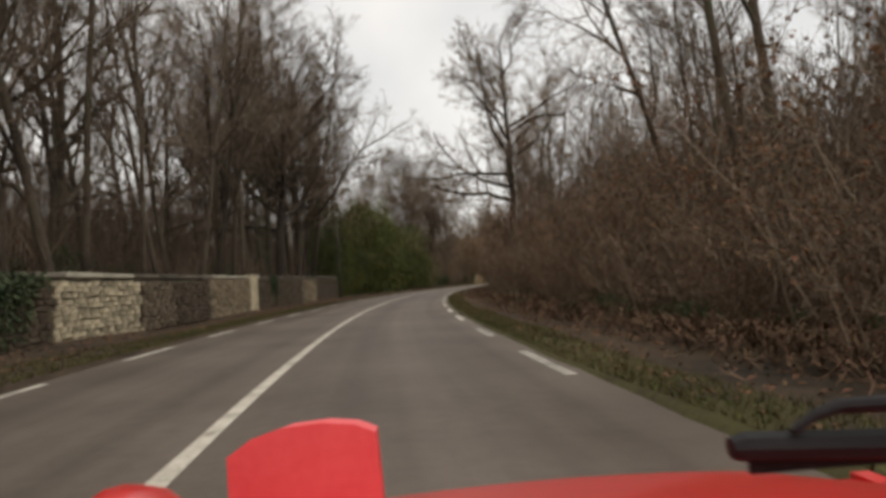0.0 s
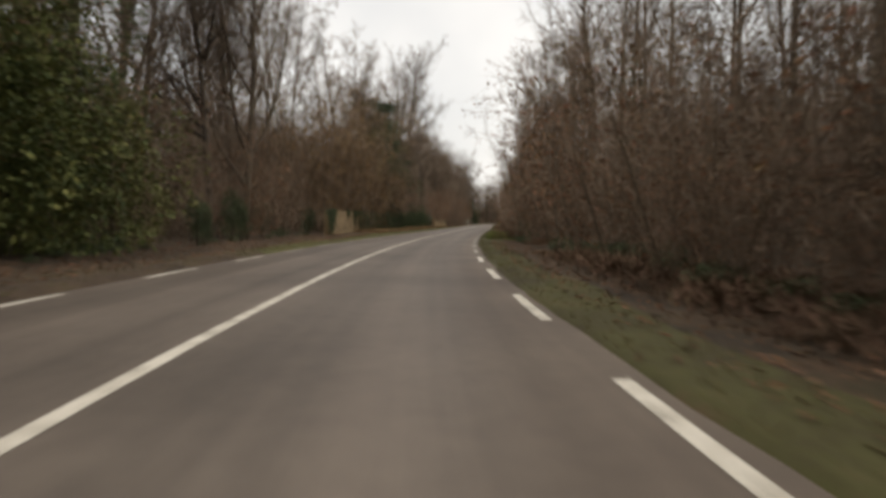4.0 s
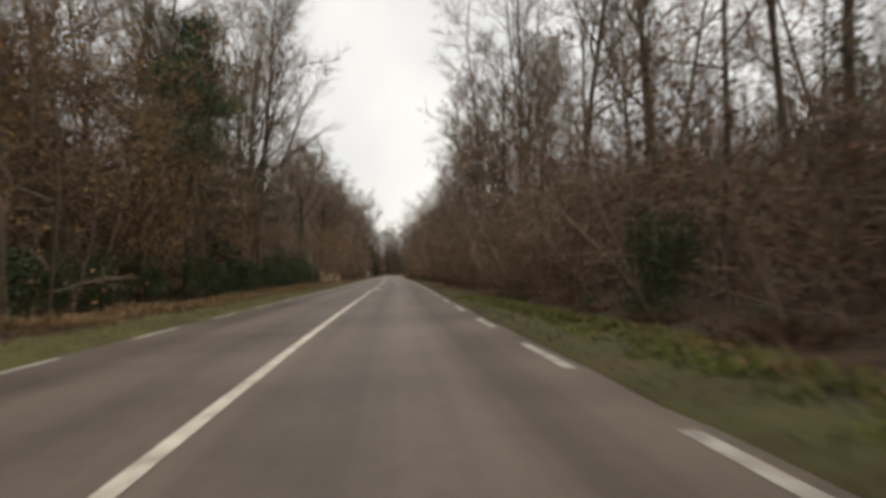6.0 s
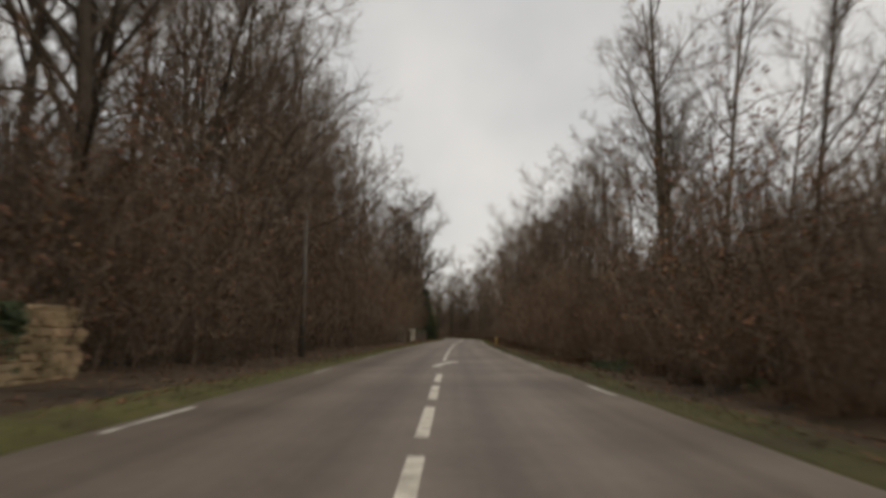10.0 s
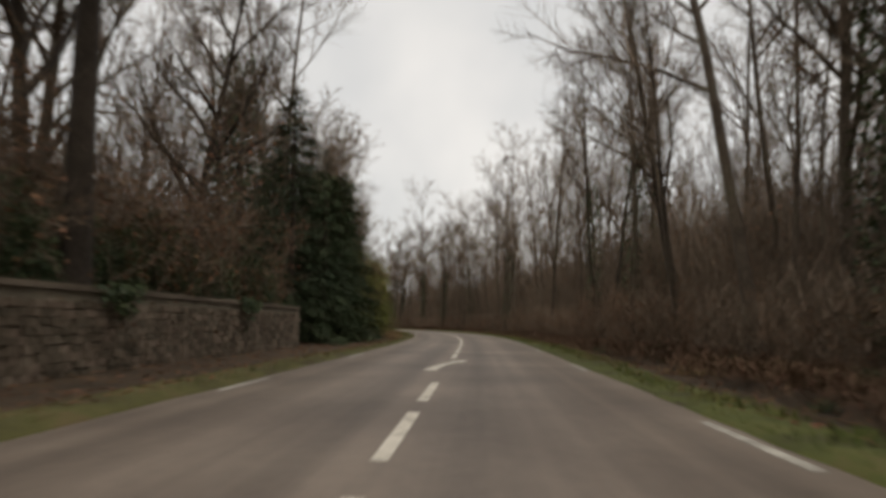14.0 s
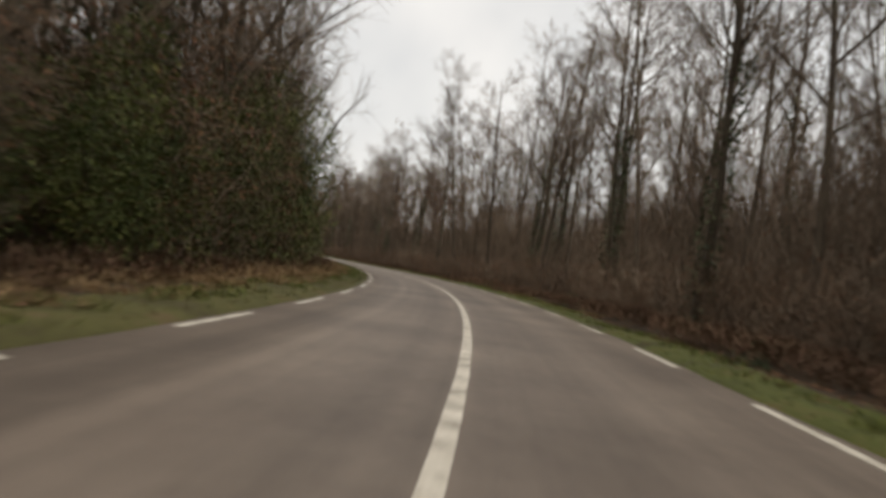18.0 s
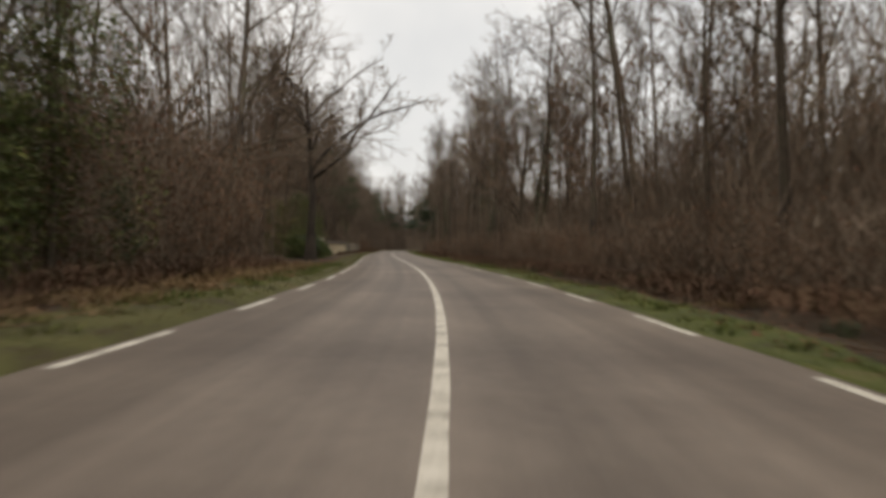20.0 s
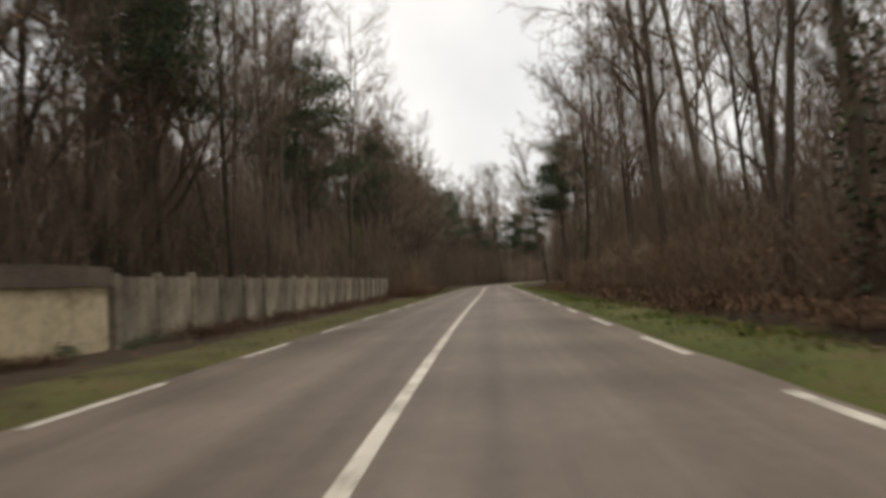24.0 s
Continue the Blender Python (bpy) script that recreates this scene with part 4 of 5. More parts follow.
sward(132, 166, 3.8, 5.2, 420, "tufts of damp green grass along the wide verge", BLADE)
sward(132, 166, 4.2, 5.6, 160, "tufts of straw-coloured grass along the wide verge", STRAW)
sward(520, 640, 3.7, 4.9, 500, "tufts of damp green grass beside the road", BLADE)
sward(340, 520, 3.7, 4.4, 400, "tufts of damp green grass beside the road", BLADE)
sward(395, 520, -4.9, -3.8, 420, "tufts of green and olive grass on the bend", BLADE)
sward(395, 520, -5.2, -4.2, 260, "tufts of straw-coloured grass on the bend", STRAW)
belt(dead_grass, 150, 222, -6.4, -4.9, 1.2, 0.6, 1.0)
belt(dead_grass, 386, 512, -6.4, -5.0, 0.85, 0.6, 1.05)
belt(bracken, 392, 512, -7.2, -6.2, 2.2, 0.8, 1.2)
belt(bracken + brambles, 120, 345, 5.0, 7, 1.9, 0.5, 0.95)
belt(rusty, 160, 300, 6.2, 7.2, 1.7, 0.3, 0.45)
belt(rusty + thickets, 45, 110, 6.6, 7.4, 2.2, 0.3, 0.45)
belt(brambles, 15, 120, 6.0, 7.2, 1.8, 0.5, 0.9)
belt(bracken + brambles + dead_grass[:1], 345, 640, 5.4, 7.4, 1.7, 0.45, 0.85)
bank = Soup()
for k in range(3400):
    p = Vector((rng.gauss(0, 0.75), rng.uniform(-5, 5), 0))
    d = Vector((rng.gauss(0, 0.55), rng.gauss(0, 0.55), rng.uniform(0.35, 1.0))).normalized()
    n = rng.uniform(0.25, 0.75) * (0.8 + 0.5 * noise.noise(p * 0.9))
    bank.leaf(p, d, Vector((0, 0, 1)), n, rng.uniform(0.015, 0.035))
    for e in range(2):
        bank.leaf(p + d * n * rng.uniform(0.4, 0.9), bent(d, 0.7, -0.3), Vector((0, 0, 1)), n * 0.35, rng.uniform(0.02, 0.04))
bracken_bank = Kind(tagged(part("bracken_bank", bank, RUST_FROND), "tangled bank of dead rust-brown bracken", "bracken", kind="stuff"))
for k in range(35):
    s = 302 + 9.8 * k
    bracken_bank.put(stand(s, 6.8, floor_z(s, 6.8) - 0.03, 180 * (k % 2), 1.0, rng.uniform(0.6, 0.95)))
for k in range(12):
    s = 2 + 9.7 * k
    bracken_bank.put(stand(s, 6.5, floor_z(s, 6.5) - 0.03, 180 * (k % 2), 1.0, rng.uniform(0.5, 0.75)))
belt(brambles, 0, 115, 5.9, 6.9, 1.3, 0.35, 0.6)
belt(rusty, 345, 640, 7.2, 8.0, 3.2, 0.28, 0.42)
belt(bracken, 627, 643, -6.6, -5.0, 1.0, 1.2, 1.7)
belt(rusty, 629, 642, -6.5, -5.6, 2.0, 0.3, 0.42)
belt(brambles, 2, 120, 5.6, 7.4, 2.2, 0.5, 0.9)
belt(rusty, 2, 45, 6.4, 7.4, 2.0, 0.3, 0.45)
belt(bracken + dead_grass[:1], 20, 120, 5.4, 6.4, 2.6, 0.3, 0.5)
belt(brambles + bracken, 566, 590, -6.5, -6.0, 1.1, 0.35, 0.6)
belt(bracken[:1], 590, 628, -6.4, -5.6, 2.4, 0.5, 0.8)
belt(brambles, 70, 112, -7.3, -6.2, 3.0, 0.5, 0.9)

# grass along both edges of the asphalt
for side in (-1, 1):
    turf, dull = Soup(), Soup()
    for k in range(64000):
        s = rng.uniform(-8, 680) if k < 42000 else rng.uniform(0, 45)
        d = side * (3.36 + 1.6 * verge_width(s, side) * rng.random() ** 1.3)
        p = place(s, d, floor_z(s, d) - 0.01)
        h = rng.uniform(0.04, 0.11)
        w = Vector((rng.gauss(0, 0.5), rng.gauss(0, 0.5), 1)).normalized()
        e = Vector((rng.gauss(0, 1), rng.gauss(0, 1), 0)).normalized() * 0.009
        soup = dull if rng.random() < (0.85 if s < (330 if side > 0 else 140) else 0.55 if side < 0 else 0.2) else turf
        i = len(soup.v)
        soup.v += [p - e, p + e, p + w * h]
        soup.f.append((i, i + 1, i + 2))
    tagged(part("grass", turf, BLADE), "short damp green verge grass", "grass", kind="stuff")
    tagged(part("grass", dull, DULL_BLADE), "short olive and straw-coloured verge grass", "grass", kind="stuff")
    fallen = Soup()
    for k in range(44000):
        s = rng.uniform(-4, 660)
        if side < 0 and s > 530 and k % 5:
            continue
        d = side * (3.3 + 1.6 * verge_width(s, side) - 0.5 + 4.0 * rng.random() ** 1.3)
        a = rng.uniform(0, 6.283)
        fallen.leaf(place(s, d, floor_z(s, d) + rng.uniform(0.01, 0.05)), Vector((math.cos(a), math.sin(a), rng.gauss(0, 0.25))).normalized(), Vector((rng.gauss(0, 0.3), rng.gauss(0, 0.3), 1)), rng.uniform(0.05, 0.12), rng.uniform(0.035, 0.075))
    tagged(part("fallen_leaves", fallen, BROWN_LEAF), "fallen rust-brown leaves over the woodland edge", "leaf litter", kind="stuff")


# the kinds that stand nowhere yet grow deep in the wood
for k, kind in enumerate(Kind.made):
    if kind.first:
        kind.put(stand(20 + 9 * k, 24, floor_z(20 + 9 * k, 24), 50 * k, 0.9))


# ---- walls ----
STONE = surface("rubble_stone", [(0.08, 0.06, 0.042), (0.16, 0.122, 0.084), (0.24, 0.19, 0.133)], 2.5, 0.9, 0.7, 30, per_piece=0.35)
PALE_STONE = surface("pale_rubble_stone", [(0.28, 0.225, 0.14), (0.5, 0.425, 0.29), (0.64, 0.565, 0.42)], 3.5, 0.9, 0.7, 30, per_piece=0.35)
MORTAR = surface("old_mortar", [(0.10, 0.085, 0.065), (0.17, 0.145, 0.11), (0.23, 0.2, 0.15)], 1.2, 0.95, 0.7, 25)
COPING = surface("stone_coping", [(0.09, 0.078, 0.06), (0.18, 0.158, 0.125), (0.27, 0.24, 0.195)], 0.8, 0.9, 0.5, 20, per_piece=0.3)
RUIN = surface("ochre_rubble", [(0.14, 0.098, 0.055), (0.33, 0.24, 0.14), (0.45, 0.345, 0.215)], 0.9, 0.95, 0.8, 18, per_piece=0.3)
RENDER = surface("beige_render", [(0.29, 0.225, 0.135), (0.5, 0.405, 0.26), (0.66, 0.555, 0.375), (0.48, 0.395, 0.26)], 0.8, 0.9, 0.5, 7)
CONCRETE = surface("weathered_concrete", [(0.13, 0.106, 0.077), (0.24, 0.204, 0.152), (0.35, 0.303, 0.228)], 1.3, 0.92, 0.5, 9, per_piece=0.35)
GREY_WALL = surface("grey_brown_wall", [(0.075, 0.06, 0.045), (0.14, 0.112, 0.085), (0.2, 0.165, 0.125)], 0.8, 0.95, 0.7, 16)
GREY_STONE = surface("grey_brown_stone", [(0.085, 0.065, 0.046), (0.138, 0.108, 0.079), (0.185, 0.15, 0.113)], 1.6, 0.95, 0.6, 14, per_piece=0.4)
TAN_STONE = islands(surface("tan_rubble_stone", [(0.17, 0.13, 0.085), (0.29, 0.228, 0.15), (0.4, 0.325, 0.225)], 2.5, 0.9, 0.7, 30), 0.3, 0.01)
TIMBER = surface("grey_timber", [(0.08, 0.07, 0.058), (0.15, 0.135, 0.115)], 1.5, 0.9, 0.4, 30)
DARK_TIMBER = surface("dark_timber", [(0.04, 0.03, 0.022), (0.075, 0.056, 0.04), (0.1, 0.078, 0.058)], 1.5, 0.9, 0.4, 30)
PALE = surface("pale_limestone", [(0.38, 0.35, 0.27), (0.58, 0.54, 0.42), (0.66, 0.62, 0.5)], 1.1, 0.9, 0.4, 22)


def wall_body(name, s0, s1, d, thick, low, top, material, step=1.0, parent=None):
    """A wall along the road with faces on both sides; top(s) is its height."""
    n = max(int((s1 - s0) / step), 1)
    soup = Soup()
    for i in range(n + 1):
        s = s0 + (s1 - s0) * i / n
        dd = d(s) if callable(d) else d
        h = top(s)
        for a, z in ((dd, low), (dd, h), (dd - thick, h), (dd - thick, low)):
            soup.v.append(place(s, a, z))
    for i in range(n):
        q = i * 4
        for k in range(3):
            soup.f.append((q + k, q + 4 + k, q + 5 + k, q + k + 1))
    soup.f += [(0, 1, 2, 3), (4 * n + 3, 4 * n + 2, 4 * n + 1, 4 * n)]
    return part(name, soup, material, parent)


def stone_mesh(w, h, t, seed, material=None, bulge=0.018):
    r = random.Random(seed)
    b = Soup()
    b.box(-w / 2, w / 2, -t, t, -h / 2, h / 2)
    b.v = [v + Vector((r.gauss(0, w * 0.05), r.gauss(0, 0.008), r.gauss(0, h * 0.09))) for v in b.v]
    i = len(b.v)
    front = [b.v[k] for k in (0, 1, 5, 4)]
    b.v += [q.lerp(sum(front, Vector()) / 4, 0.22) + Vector((0, -bulge, 0)) for q in front]
    b.f.remove((0, 1, 5, 4))
    b.f += [(0, 1, i + 1, i), (1, 5, i + 2, i + 1), (5, 4, i + 3, i + 2), (4, 0, i, i + 3), (i, i + 1, i + 2, i + 3)]
    return b.mesh("stone", material or STONE)


# the dry-laid wall at the start
W1 = lambda s: -6.3 - 0.8 * min(max((s - 25) / 40, 0), 1)
W1_TOP = lambda s: 1.62 + 0.25 * min(max((s - 15) / 50, 0), 1)
wall_1 = tagged(wall_body("wall_1", -36, 65.9, W1, 0.45, -0.4, W1_TOP, MORTAR), "long coursed rubble stone wall with pale repaired stretches", "wall", kind="structure")


def course(s, z, w, line=None):
    """A stone's pose on the road face of the first wall."""
    line = line or W1
    slope = (line(s + 0.5) - line(s - 0.5))
    return Matrix.Translation(place(s, line(s) + 0.015, z)) @ Matrix.Rotation(heading(s) + math.pi / 2 - math.atan(slope), 4, "Z")


SIZES = ((0.55, 0.12), (0.4, 0.11), (0.7, 0.125), (0.46, 0.13), (0.32, 0.11), (0.62, 0.12))
stones = [stone_mesh(w, h, 0.05, k) for k, (w, h) in enumerate(SIZES)]
pale_stones = [stone_mesh(w * 0.8, h, 0.05, k + 9, PALE_STONE) for k, (w, h) in enumerate(SIZES)]
more_stones = Soup()


def lay_stones(s0, s1, single, kinds=None, line=None, top=None, owner=None, rest=None):
    line, top, owner, rest = line or W1, top or W1_TOP, owner or wall_1, rest or more_stones
    z = 0.12
    while z < 1.72:
        s = s0 + rng.uniform(0, 0.4)
        while s < s1:
            me = rng.choice(kinds or stones)
            w = me.vertices[1].co.x - me.vertices[0].co.x
            if z < min(top(s), top(s + w)) - 0.09:
                m = course(s + w / 2, z + rng.gauss(0, 0.012), w, line) @ Matrix.Rotation(rng.gauss(0, 0.02), 4, "Y")
                if single:
                    ob = new("stone", me)
                    ob.parent = owner
                    ob.matrix_basis = m
                else:
                    i = len(rest.v)
                    rest.v += [m @ v.co for v in me.vertices]
                    rest.f += [tuple(i + k for k in p.vertices) for p in me.polygons]
            s += w + rng.uniform(0.02, 0.06)
        z += 0.135 if kinds is None or kinds[0].materials[0] != GREY_STONE else 0.142


for k, s in enumerate(np.arange(-8, 64.0, 2.2)):
    w = 2.14
    soup = Soup()
    soup.box(-w / 2, w / 2, -0.29, 0.29, 0, 0.1 + 0.02 * (k % 3 == 0))
    m = course(s + 1.1, W1_TOP(s + 1.1), w) @ Matrix.Translation((0, 0.2, 0.0))
    c = part("coping_stone", soup, PALE if 16.5 < s < 22 or 30.5 < s < 39 else COPING, wall_1)
    c.matrix_basis = m
for s in (39.0,):
    soup = Soup()
    soup.box(-0.8, 0.8, -0.1, 0.2, -0.2, W1_TOP(s) + 0.16)
    c = part("buttress", soup, PALE_STONE, wall_1, "pale squared stone pier")
    c.matrix_basis = course(s, 0, 0.9)

# the pole at the wall's end, and the wires' pole further on
def pole(s, d, height, r, label):
    p = tagged(new("utility_pole"), label, "pole", "poles")
    shaft = Soup()
    shaft.tube([Vector((0, 0, -0.4)), Vector((0, 0, height * 0.5)), Vector((0, 0, height))], [r, r * 0.9, r * 0.75], 10, True)
    part("shaft", shaft, TIMBER, p, shade=True)
    cap = Soup()
    cap.tube([Vector((0, 0, height)), Vector((0, 0, height + 0.06))], [r * 0.85, r * 0.5], 10, True)
    part("cap", cap, CONCRETE, p)
    p.matrix_basis = stand(s, d, 0)


pole(66.6, -7.0, 7.0, 0.085, "grey wooden utility pole at the end of the stone wall")
pole(196.9, -5.3, 2.5, 0.075, "weathered wooden post on the grass verge")
pole(263.4, -5.2, 5.5, 0.11, "grey weathered utility pole on the verge")
pole(341.5, -7.6, 6.5, 0.1, "grey weathered pole behind the roadside wall")


def ragged(s, seed, base, amount):
    return base + amount * wob(s, seed, 0.9) + amount * 0.5 * wob(s, seed + 1, 2.3)


wall_2 = tagged(wall_body("wall_2", 142.5, 153.5, -7.0, 0.4, -0.4, lambda s: 1.75 + 0.06 * wob(s, 40, 0.9), RUIN, 0.4), "old ochre rubble wall half hidden by ivy", "wall", kind="structure")
wall_3 = tagged(wall_body("wall_3", 220.5, 249.2, -6.4, 0.4, -0.5, lambda s: ragged(s, 44, 1.3, 0.1) if not 233.2 < s < 235.4 else 0.5, RUIN, 0.35), "broken ochre stone wall with an uneven ivy-grown top", "wall", kind="structure")
wall_4 = tagged(wall_body("wall_4", 314, 324.3, -6.0, 0.35, -0.4, lambda s: 1.62, MORTAR), "grey-brown coursed stone wall beside a gateway", "wall", kind="structure")
wall_5 = tagged(wall_body("wall_5", 336.4, 363.8, -6.0, 0.35, -0.4, lambda s: 1.5 + 0.03 * wob(s, 50, 0.5), MORTAR), "grey-brown coursed stone wall with moss along its foot", "wall", kind="structure")
for s0, s1 in ((314, 324.3), (336.4, 363.8)):
    tagged(wall_body("coping", s0, s1, -5.94, 0.47, 1.56 if s1 < 340 else 1.5, lambda s: (1.68 if s1 < 340 else 1.6) + 0.03 * wob(s, 60, 0.8), GREY_WALL), "dark weathered stone coping along the wall", "coping", kind="structure")


def gate_pier(s, d, h, w=0.55):
    p = tagged(new("gate_pier"), "pale limestone gate pier with a projecting cap", "gate pier", "gate piers")
    shaft, cap = Soup(), Soup()
    shaft.box(-w / 2, w / 2, -w / 2, w / 2, -0.3, h)
    cap.box(-w / 2 - 0.06, w / 2 + 0.06, -w / 2 - 0.06, w / 2 + 0.06, h, h + 0.1)
    part("shaft", shaft, PALE, p)
    part("cap", cap, PALE, p)
    p.matrix_basis = stand(s, d, 0)


gate_pier(335.2, -6.15, 1.5, 0.8)
gate = tagged(new("gate"), "closed dark timber double gate beside a pale pier", "gate")
for k in range(2):
    leafm = Soup()
    leafm.box(-0.03, 0.03, 0, 1.2, 0.12, 1.3)
    g = part("gate_leaf", leafm, DARK_TIMBER, gate)
    g.location = (0, 1.22 * k, 0)
    for b in range(4):
        slat = Soup()
        slat.box(0.034, 0.055, 0.04 + b * 0.27, 0.27 + b * 0.27, 0.16, 1.26)
        part("board", slat, DARK_TIMBER, g)
gate.matrix_basis = stand(332.3, -6.3, 0.0)

# rendered garden wall, then the panel fence
W6 = lambda s: -7.6 + 0.9 * min(max((s - 556) / 30, 0), 1)
tagged(wall_body("wall_6", 558, 588.6, W6, 0.3, -0.4, lambda s: 1.3 + 0.1 * min(max((s - 560) / 25, 0), 1), RENDER), "beige rendered garden wall stained towards its foot", "wall", kind="structure")
tagged(wall_body("coping", 557.9, 588.7, lambda s: W6(s) + 0.07, 0.44, 1.3, lambda s: 1.58 + 0.1 * min(max((s - 560) / 25, 0), 1) + 0.03 * wob(s, 70, 0.8), GREY_WALL, 0.5), "dark weathered coping on the garden wall", "coping", kind="structure")
tagged(wall_body("wall_7", 550.6, 557.2, lambda s: -9.4 + 1.5 * min(max((s - 549) / 8, 0), 1), 0.3, -0.4, lambda s: 1.95, RENDER), "beige wall behind garden hedges", "wall", kind="structure")
gate_pier(557.6, -7.6, 1.75, 0.5)
fence = tagged(new("panel_fence"), "weathered grey concrete panel fence with posts", "fence")
fence.matrix_basis = Matrix()
for k in range(20):
    s0 = 589.0 + k * 2.0
    post = Soup()
    post.box(-0.08, 0.08, -0.11, 0.11, -0.3, 1.56 + 0.03 * (k % 3))
    part("post", post, CONCRETE, fence).matrix_basis = stand(s0, -6.75, 0)
    for row in range(2):
        panel = Soup()
        panel.box(-0.03, 0.03, 0.115 + row * 0.887, 0.995 + row * 0.887, -0.1, 1.5 + 0.02 * wob(k * 2 + row, 3, 0.7))
        part("panel", panel, CONCRETE, fence).matrix_basis = stand(s0, -6.75, 0)
for s, d, g in ((532, -7.4, 1.1), (534, -7.2, 1.15), (536, -7.3, 1.1), (538, -7.4, 1.15), (540, -7.2, 1.15), (542, -7.4, 1.1), (543.8, -7.4, 1.05), (545.5, -7.6, 1.05), (547.2, -7.7, 0.95), (549.2, -8.0, 0.9), (551.8, -7.5, 0.82), (553.3, -7.4, 0.84), (554.8, -7.4, 0.8)):
    rng.choice(low_hedges).put(stand(s, d, 0.02, rng.uniform(0, 360), g))
for k in range(6):
    rng.choice(low_hedges).put(stand(533 + 2.3 * k, -6.3 + 0.1 * (k % 3), 0.0, rng.uniform(0, 360), rng.uniform(0.5, 0.65)))
for s, d, g in ((550, -10.6, 0.7), (554, -10.3, 0.78), (558, -9.9, 0.8), (561.5, -9.6, 0.75), (565, -9.5, 0.72), (567.5, -9.6, 0.62)):
    laurels[int(s) % 3].put(stand(s, d, 0.1, s * 50, g))
marker = tagged(new("marker_post"), "short yellow roadside marker post", "marker post")
YELLOW = surface("yellow_paint", [(0.42, 0.3, 0.1), (0.6, 0.43, 0.16)], 4, 0.6, 0.2, 40)
body = Soup()
body.tube([Vector((0, 0, -0.2)), Vector((0, 0, 0.75)), Vector((0, 0, 0.82))], [0.09, 0.09, 0.05], 12, True)
part("post", body, YELLOW, marker, shade=True)
marker.matrix_basis = stand(315.5, 4.2, 0)
stake = Soup()
stake.box(-0.05, 0.05, -0.04, 0.04, -0.2, 0.62)
stake.box(-0.035, 0.035, -0.028, 0.028, 0.62, 0.65)
tagged(part("stake", stake, TIMBER), "short pale wooden stake in the bank", "stake").matrix_basis = stand(42.8, 7.0, 0.1)

lay_stones(17.6, 23.1, True, pale_stones)
lay_stones(23.2, 26.5, True)
lay_stones(26.6, 31.0, False)
tan_rest = Soup()
lay_stones(31.0, 38.2, False, rest=tan_rest)
lay_stones(39.9, 52, False)
lay_stones(52, 57, False, rest=tan_rest)
part("stone", tan_rest, TAN_STONE, wall_1)["kind"] = "stuff"
lay_stones(57, 65.6, False)
lay_stones(-8, 17.5, False)
part("stone", more_stones, STONE, wall_1)["kind"] = "stuff"
ruin_stones = [stone_mesh(w * 0.8, h * 1.1, 0.03, k + 20, RUIN, 0.007) for k, (w, h) in enumerate(SIZES)]
RUIN_TOP = lambda s: ragged(s, 44, 1.3, 0.1) if not 233.2 < s < 235.4 else 0.5
lay_stones(142.7, 153.3, True, ruin_stones, lambda s: -7.0, lambda s: 1.74, wall_2)
grey_stones = [stone_mesh(w * 0.52, h * 1.12, 0.03, k + 40, GREY_STONE, 0.006) for k, (w, h) in enumerate(SIZES)]
grey_rest, near_rest = Soup(), Soup()
lay_stones(318.1, 324.1, True, grey_stones, lambda s: -6.0, lambda s: 1.58, wall_4)
lay_stones(314.1, 318.0, False, grey_stones, lambda s: -6.0, lambda s: 1.58, wall_4, near_rest)
lay_stones(336.6, 363.6, False, grey_stones, lambda s: -6.0, lambda s: 1.48, wall_5, grey_rest)
MOTTLED = islands(GREY_STONE.copy(), 0.4, 0.012)
part("stone", grey_rest, MOTTLED, wall_5)["kind"] = "stuff"
part("stone", near_rest, MOTTLED, wall_4)["kind"] = "stuff"
ruin_rest = Soup()
lay_stones(220.7, 232.9, False, ruin_stones, lambda s: -6.4, RUIN_TOP, wall_3, ruin_rest)
lay_stones(235.6, 249.0, False, ruin_stones, lambda s: -6.4, RUIN_TOP, wall_3, ruin_rest)
part("stone", ruin_rest, islands(RUIN.copy(), 0.3, 0.01), wall_3)["kind"] = "stuff"


def ivy_patch(s, d, z, wide, tall, count, label="dark ivy spilling over the wall"):
    """Ivy clinging to a wall's road face, thinning downwards."""
    green = Soup()
    for k in range(count):
        y = rng.gauss(0, wide * 0.3)
        h = z + 0.1 - abs(rng.gauss(0, tall * 0.5)) * math.exp(-(y / wide) ** 2 * 2)
        p = Vector((rng.uniform(0.0, 0.12), y, max(h, 0.05)))
        green.leaf(p, bent(Vector((0.5, 0, -0.8)), 0.4, 0), bent(Vector((1, 0, 0.3)), 0.4, 0), rng.uniform(0.08, 0.16), rng.uniform(0.07, 0.13))
    ob = tagged(part("ivy_patch", green, IVY), label, "ivy", "ivy on walls", "stuff")
    ob.matrix_basis = stand(s, d, 0)
    return ob


for s, wide, tall, n in ((11.5, 4.0, 1.6, 1500), (15.5, 2.5, 1.2, 700), (43.4, 1.0, 1.0, 300), (44.2, 0.5, 1.7, 160)):
    ivy_patch(s, W1(s) + 0.06, W1_TOP(s), wide, tall, n)
for s, wide, tall, n in ((142.6, 2.4, 1.6, 900), (148.5, 0.9, 0.6, 160), (151.0, 1.0, 1.0, 300), (153.4, 2.0, 1.6, 700)):
    ivy_patch(s, -6.96, 1.75, wide, tall, n)
for s, wide, tall, n in ((222.5, 0.8, 0.5, 160), (228.5, 0.5, 0.35, 90), (237.3, 1.0, 0.7, 260), (243.5, 0.7, 0.6, 150), (246.8, 0.6, 0.8, 160)):
    ivy_patch(s, -6.36, 1.3, wide, tall, n)
for s in (340, 349, 357):
    ivy_patch(s, -5.9, 1.6, 1.4, 0.5, 220)


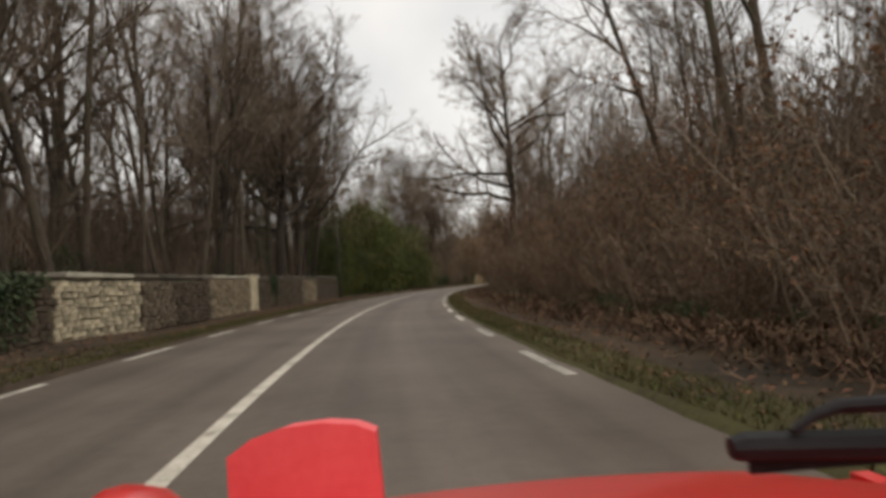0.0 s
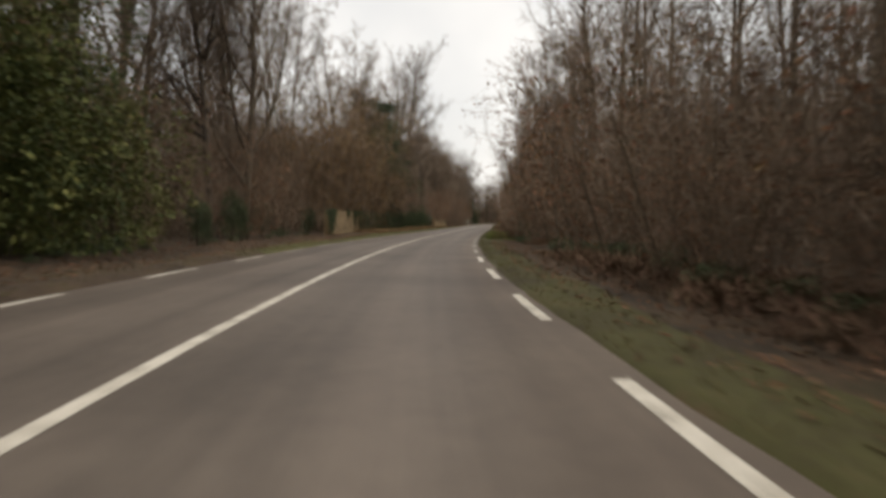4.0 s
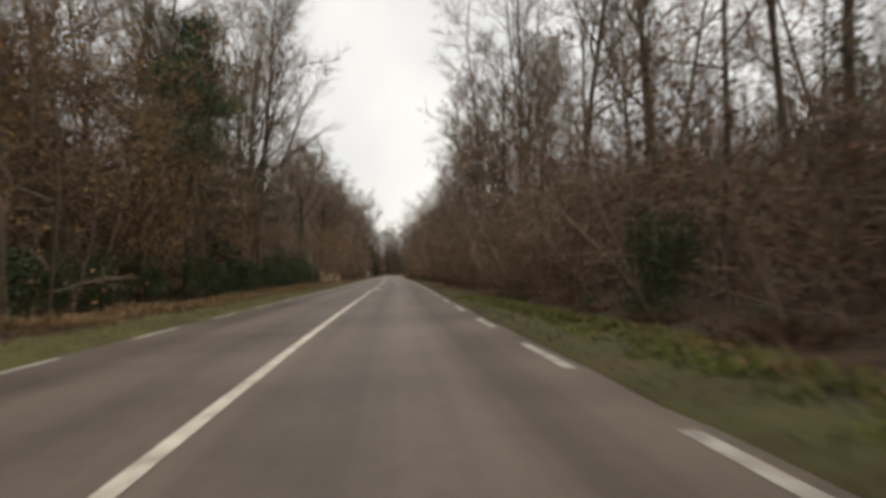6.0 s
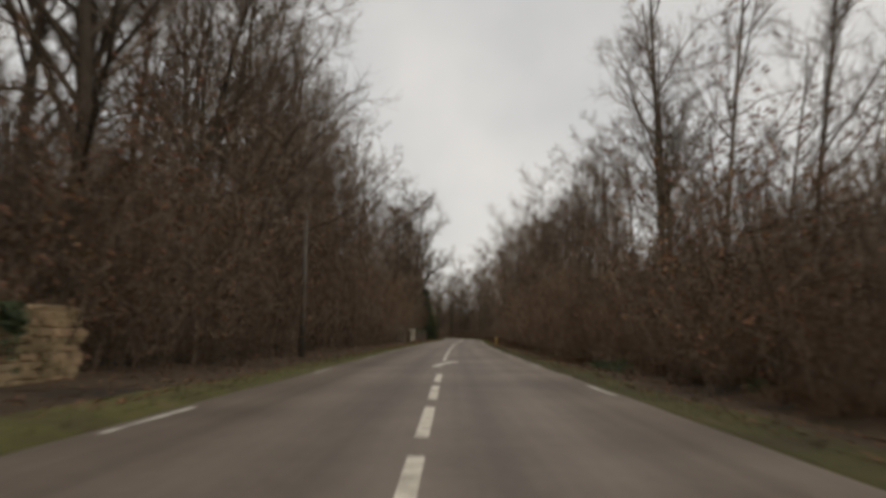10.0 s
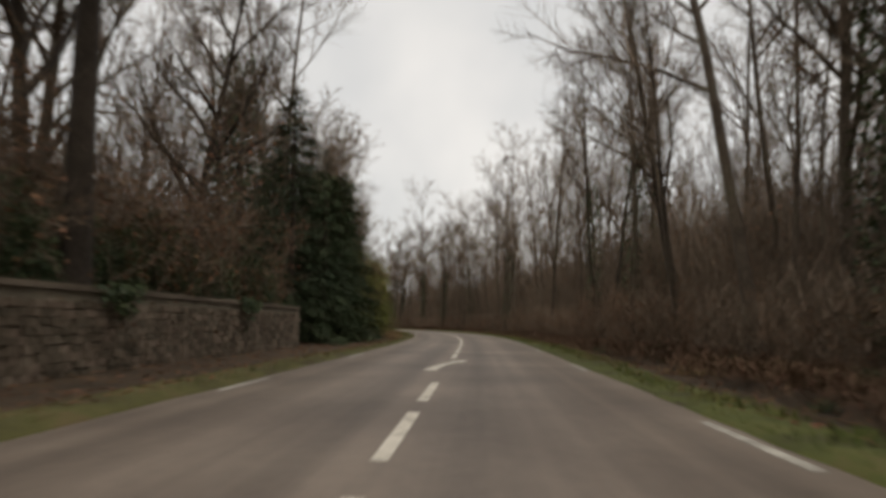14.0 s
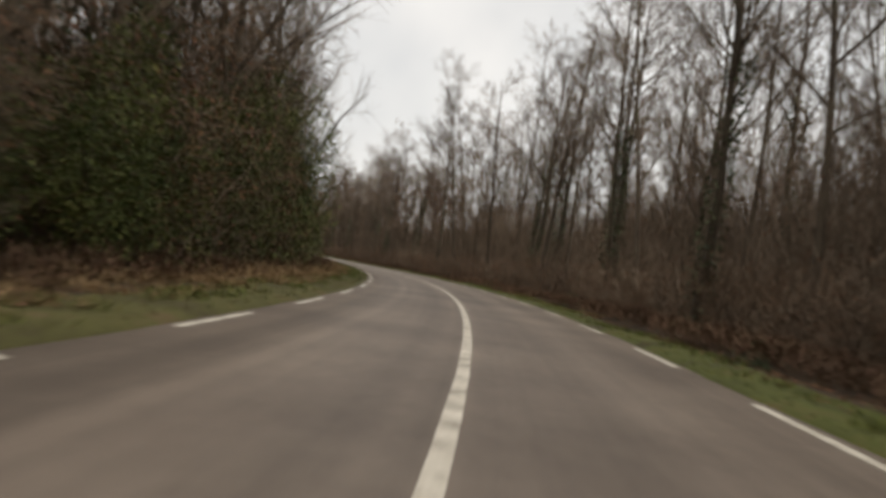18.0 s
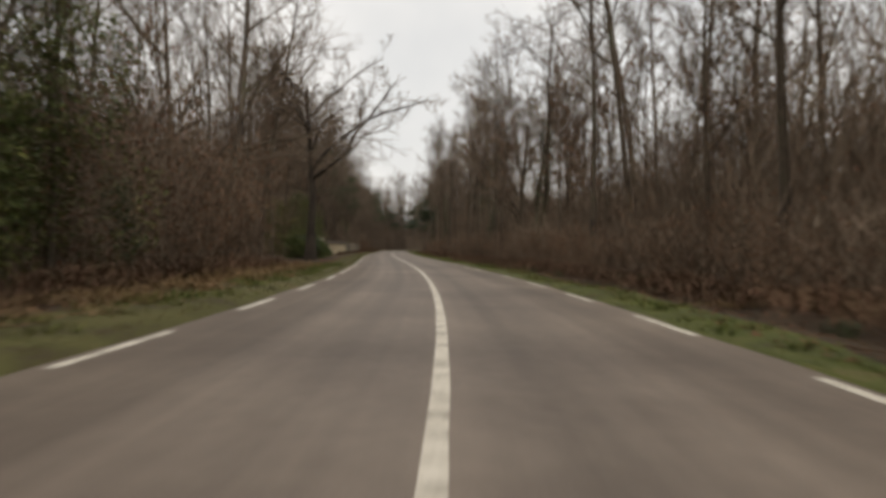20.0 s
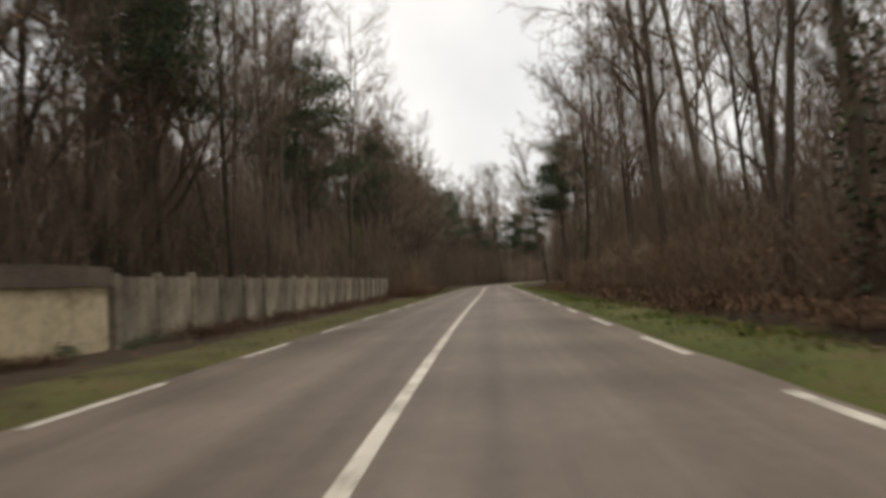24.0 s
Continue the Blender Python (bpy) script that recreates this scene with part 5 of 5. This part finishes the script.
# ---- the red car, as it stands at the start of the drive ----
RED = surface("red_paint", [(0.62, 0.014, 0.012), (0.68, 0.018, 0.016)], 0.8, 0.34, 0.0, 10, coat=0.35)
PINK = surface("faded_red_paint", [(0.86, 0.09, 0.105), (0.93, 0.14, 0.15)], 5.0, 0.55, 0.05, 30)
BLACK = surface("black_plastic", [(0.012, 0.012, 0.013), (0.022, 0.022, 0.024)], 3, 0.7, 0.1, 60)
RUBBER = surface("tyre_rubber", [(0.014, 0.014, 0.014), (0.025, 0.025, 0.025)], 5, 0.85, 0.3, 60)
car = tagged(new("sports_car"), "front of a low red sports car with raised headlamp pod", "car")
shift = place(0, 1.15, 0)
car.matrix_basis = Matrix.Translation(shift) @ Matrix.Rotation(heading(0) + radians(-2.0), 4, "Z")


def skin(name, xs, ys, height, material, parent, thick=0.03, label=""):
    """A curved panel over a grid, with an underside."""
    soup = Soup()
    nx, ny = len(xs), len(ys)
    for drop in (0, thick):
        for y in ys:
            for x in xs:
                soup.v.append(Vector((x, y, height(x, y) - drop)))
    top = nx * ny
    for j in range(ny - 1):
        for i in range(nx - 1):
            q = j * nx + i
            soup.f.append((q, q + 1, q + nx + 1, q + nx))
            soup.f.append((top + q, top + q + nx, top + q + nx + 1, top + q + 1))
    rim = [i for i in range(nx)] + [j * nx + nx - 1 for j in range(1, ny)] + [(ny - 1) * nx + i for i in range(nx - 2, -1, -1)] + [j * nx for j in range(ny - 2, 0, -1)]
    for a, b in zip(rim, rim[1:] + rim[:1]):
        soup.f.append((b, a, top + a, top + b))
    return part(name, soup, material, parent, label, True)


def bonnet_z(x, y):
    return 0.695 - 0.035 * ((x - 0.45) / 0.75) ** 2 - 0.2 * (y - 0.75)


skin("bonnet", [-0.38 + 0.13 * k for k in range(12)], [0.72 + 0.12 * k for k in range(14)], bonnet_z, RED, car)


def wing_z(side):
    c = -0.47 if side < 0 else 1.22
    return lambda x, y: 0.45 + 0.245 * math.exp(-((x - c) / 0.15) ** 2) * math.exp(-((y - 1.25) / 0.5) ** 4) - 0.14 * max(y - 1.3, 0)


skin("front_wing", [-0.75 + 0.045 * k for k in range(9)], [0.6 + 0.1 * k for k in range(18)], wing_z(-1), RED, car)
skin("front_wing", [1.06 + 0.045 * k for k in range(9)], [0.6 + 0.1 * k for k in range(18)], wing_z(1), RED, car)
pod = Soup()
ring = [(-0.19, 0), (0.19, 0), (0.172, 0.2), (0.12, 0.222), (0.04, 0.232), (-0.06, 0.226), (-0.13, 0.205), (-0.19, 0.165)]
for y in (0.0, 0.3):
    pod.v += [Vector((x, y, z - 0.18 * (z == 0) - (0.04 if y else 0))) for x, z in ring]
n = len(ring)
pod.f = [tuple(range(n))] + [tuple(reversed(range(n, 2 * n)))] + [((k + 1) % n, k, n + k, n + (k + 1) % n) for k in range(n)]
p = part("headlamp_pod", pod, PINK, car, "matt faded red raised lamp pod")
p.location = (-0.22, 1.9, 0.44)
sides = Soup()
for x0, x1 in ((-0.76, -0.7), (1.4, 1.46)):
    sides.box(x0, x1, 0.6, 1.05, 0.16, 0.46)
    sides.box(x0, x1, 1.75, 2.3, 0.12, 0.33)
part("side_panel", sides, RED, car)
nose = Soup()
nose.box(-0.72, 1.42, 2.24, 2.33, 0.12, 0.3)
part("nose_panel", nose, RED, car)
for x in (-0.62, 1.32):
    wheel = Soup()
    wheel.tube([Vector((x - 0.09, 1.4, 0.3)), Vector((x + 0.09, 1.4, 0.3))], [0.3, 0.3], 24, True)
    wh = part("wheel", wheel, RUBBER, car, shade=False)
    rim_disc = Soup()
    rim_disc.tube([Vector((x - 0.095, 1.4, 0.3)), Vector((x + 0.095, 1.4, 0.3))], [0.2, 0.2], 20, True)
    part("rim", rim_disc, BLACK, wh)
wiper = Soup()
wiper.tube([Vector((0.425, 0.955, 0.764)), Vector((0.44, 0.955, 0.765)), Vector((0.63, 0.95, 0.755)), Vector((1.1, 0.9, 0.735))], [0.014, 0.019, 0.02, 0.02], 8, True)
w = part("wiper_blade", wiper, BLACK, car)
lip = Soup()
lip.box(0.45, 1.08, 0.957, 0.963, 0.728, 0.745)
part("rubber_lip", lip, RUBBER, w)
arm = Soup()
arm.tube([Vector((0.5, 0.94, 0.782)), Vector((0.53, 0.94, 0.8)), Vector((0.565, 0.94, 0.81)), Vector((0.66, 0.93, 0.81)), Vector((1.1, 0.88, 0.755))], [0.006, 0.008, 0.01, 0.012, 0.016], 8, True)
part("wiper_arm", arm, BLACK, w)
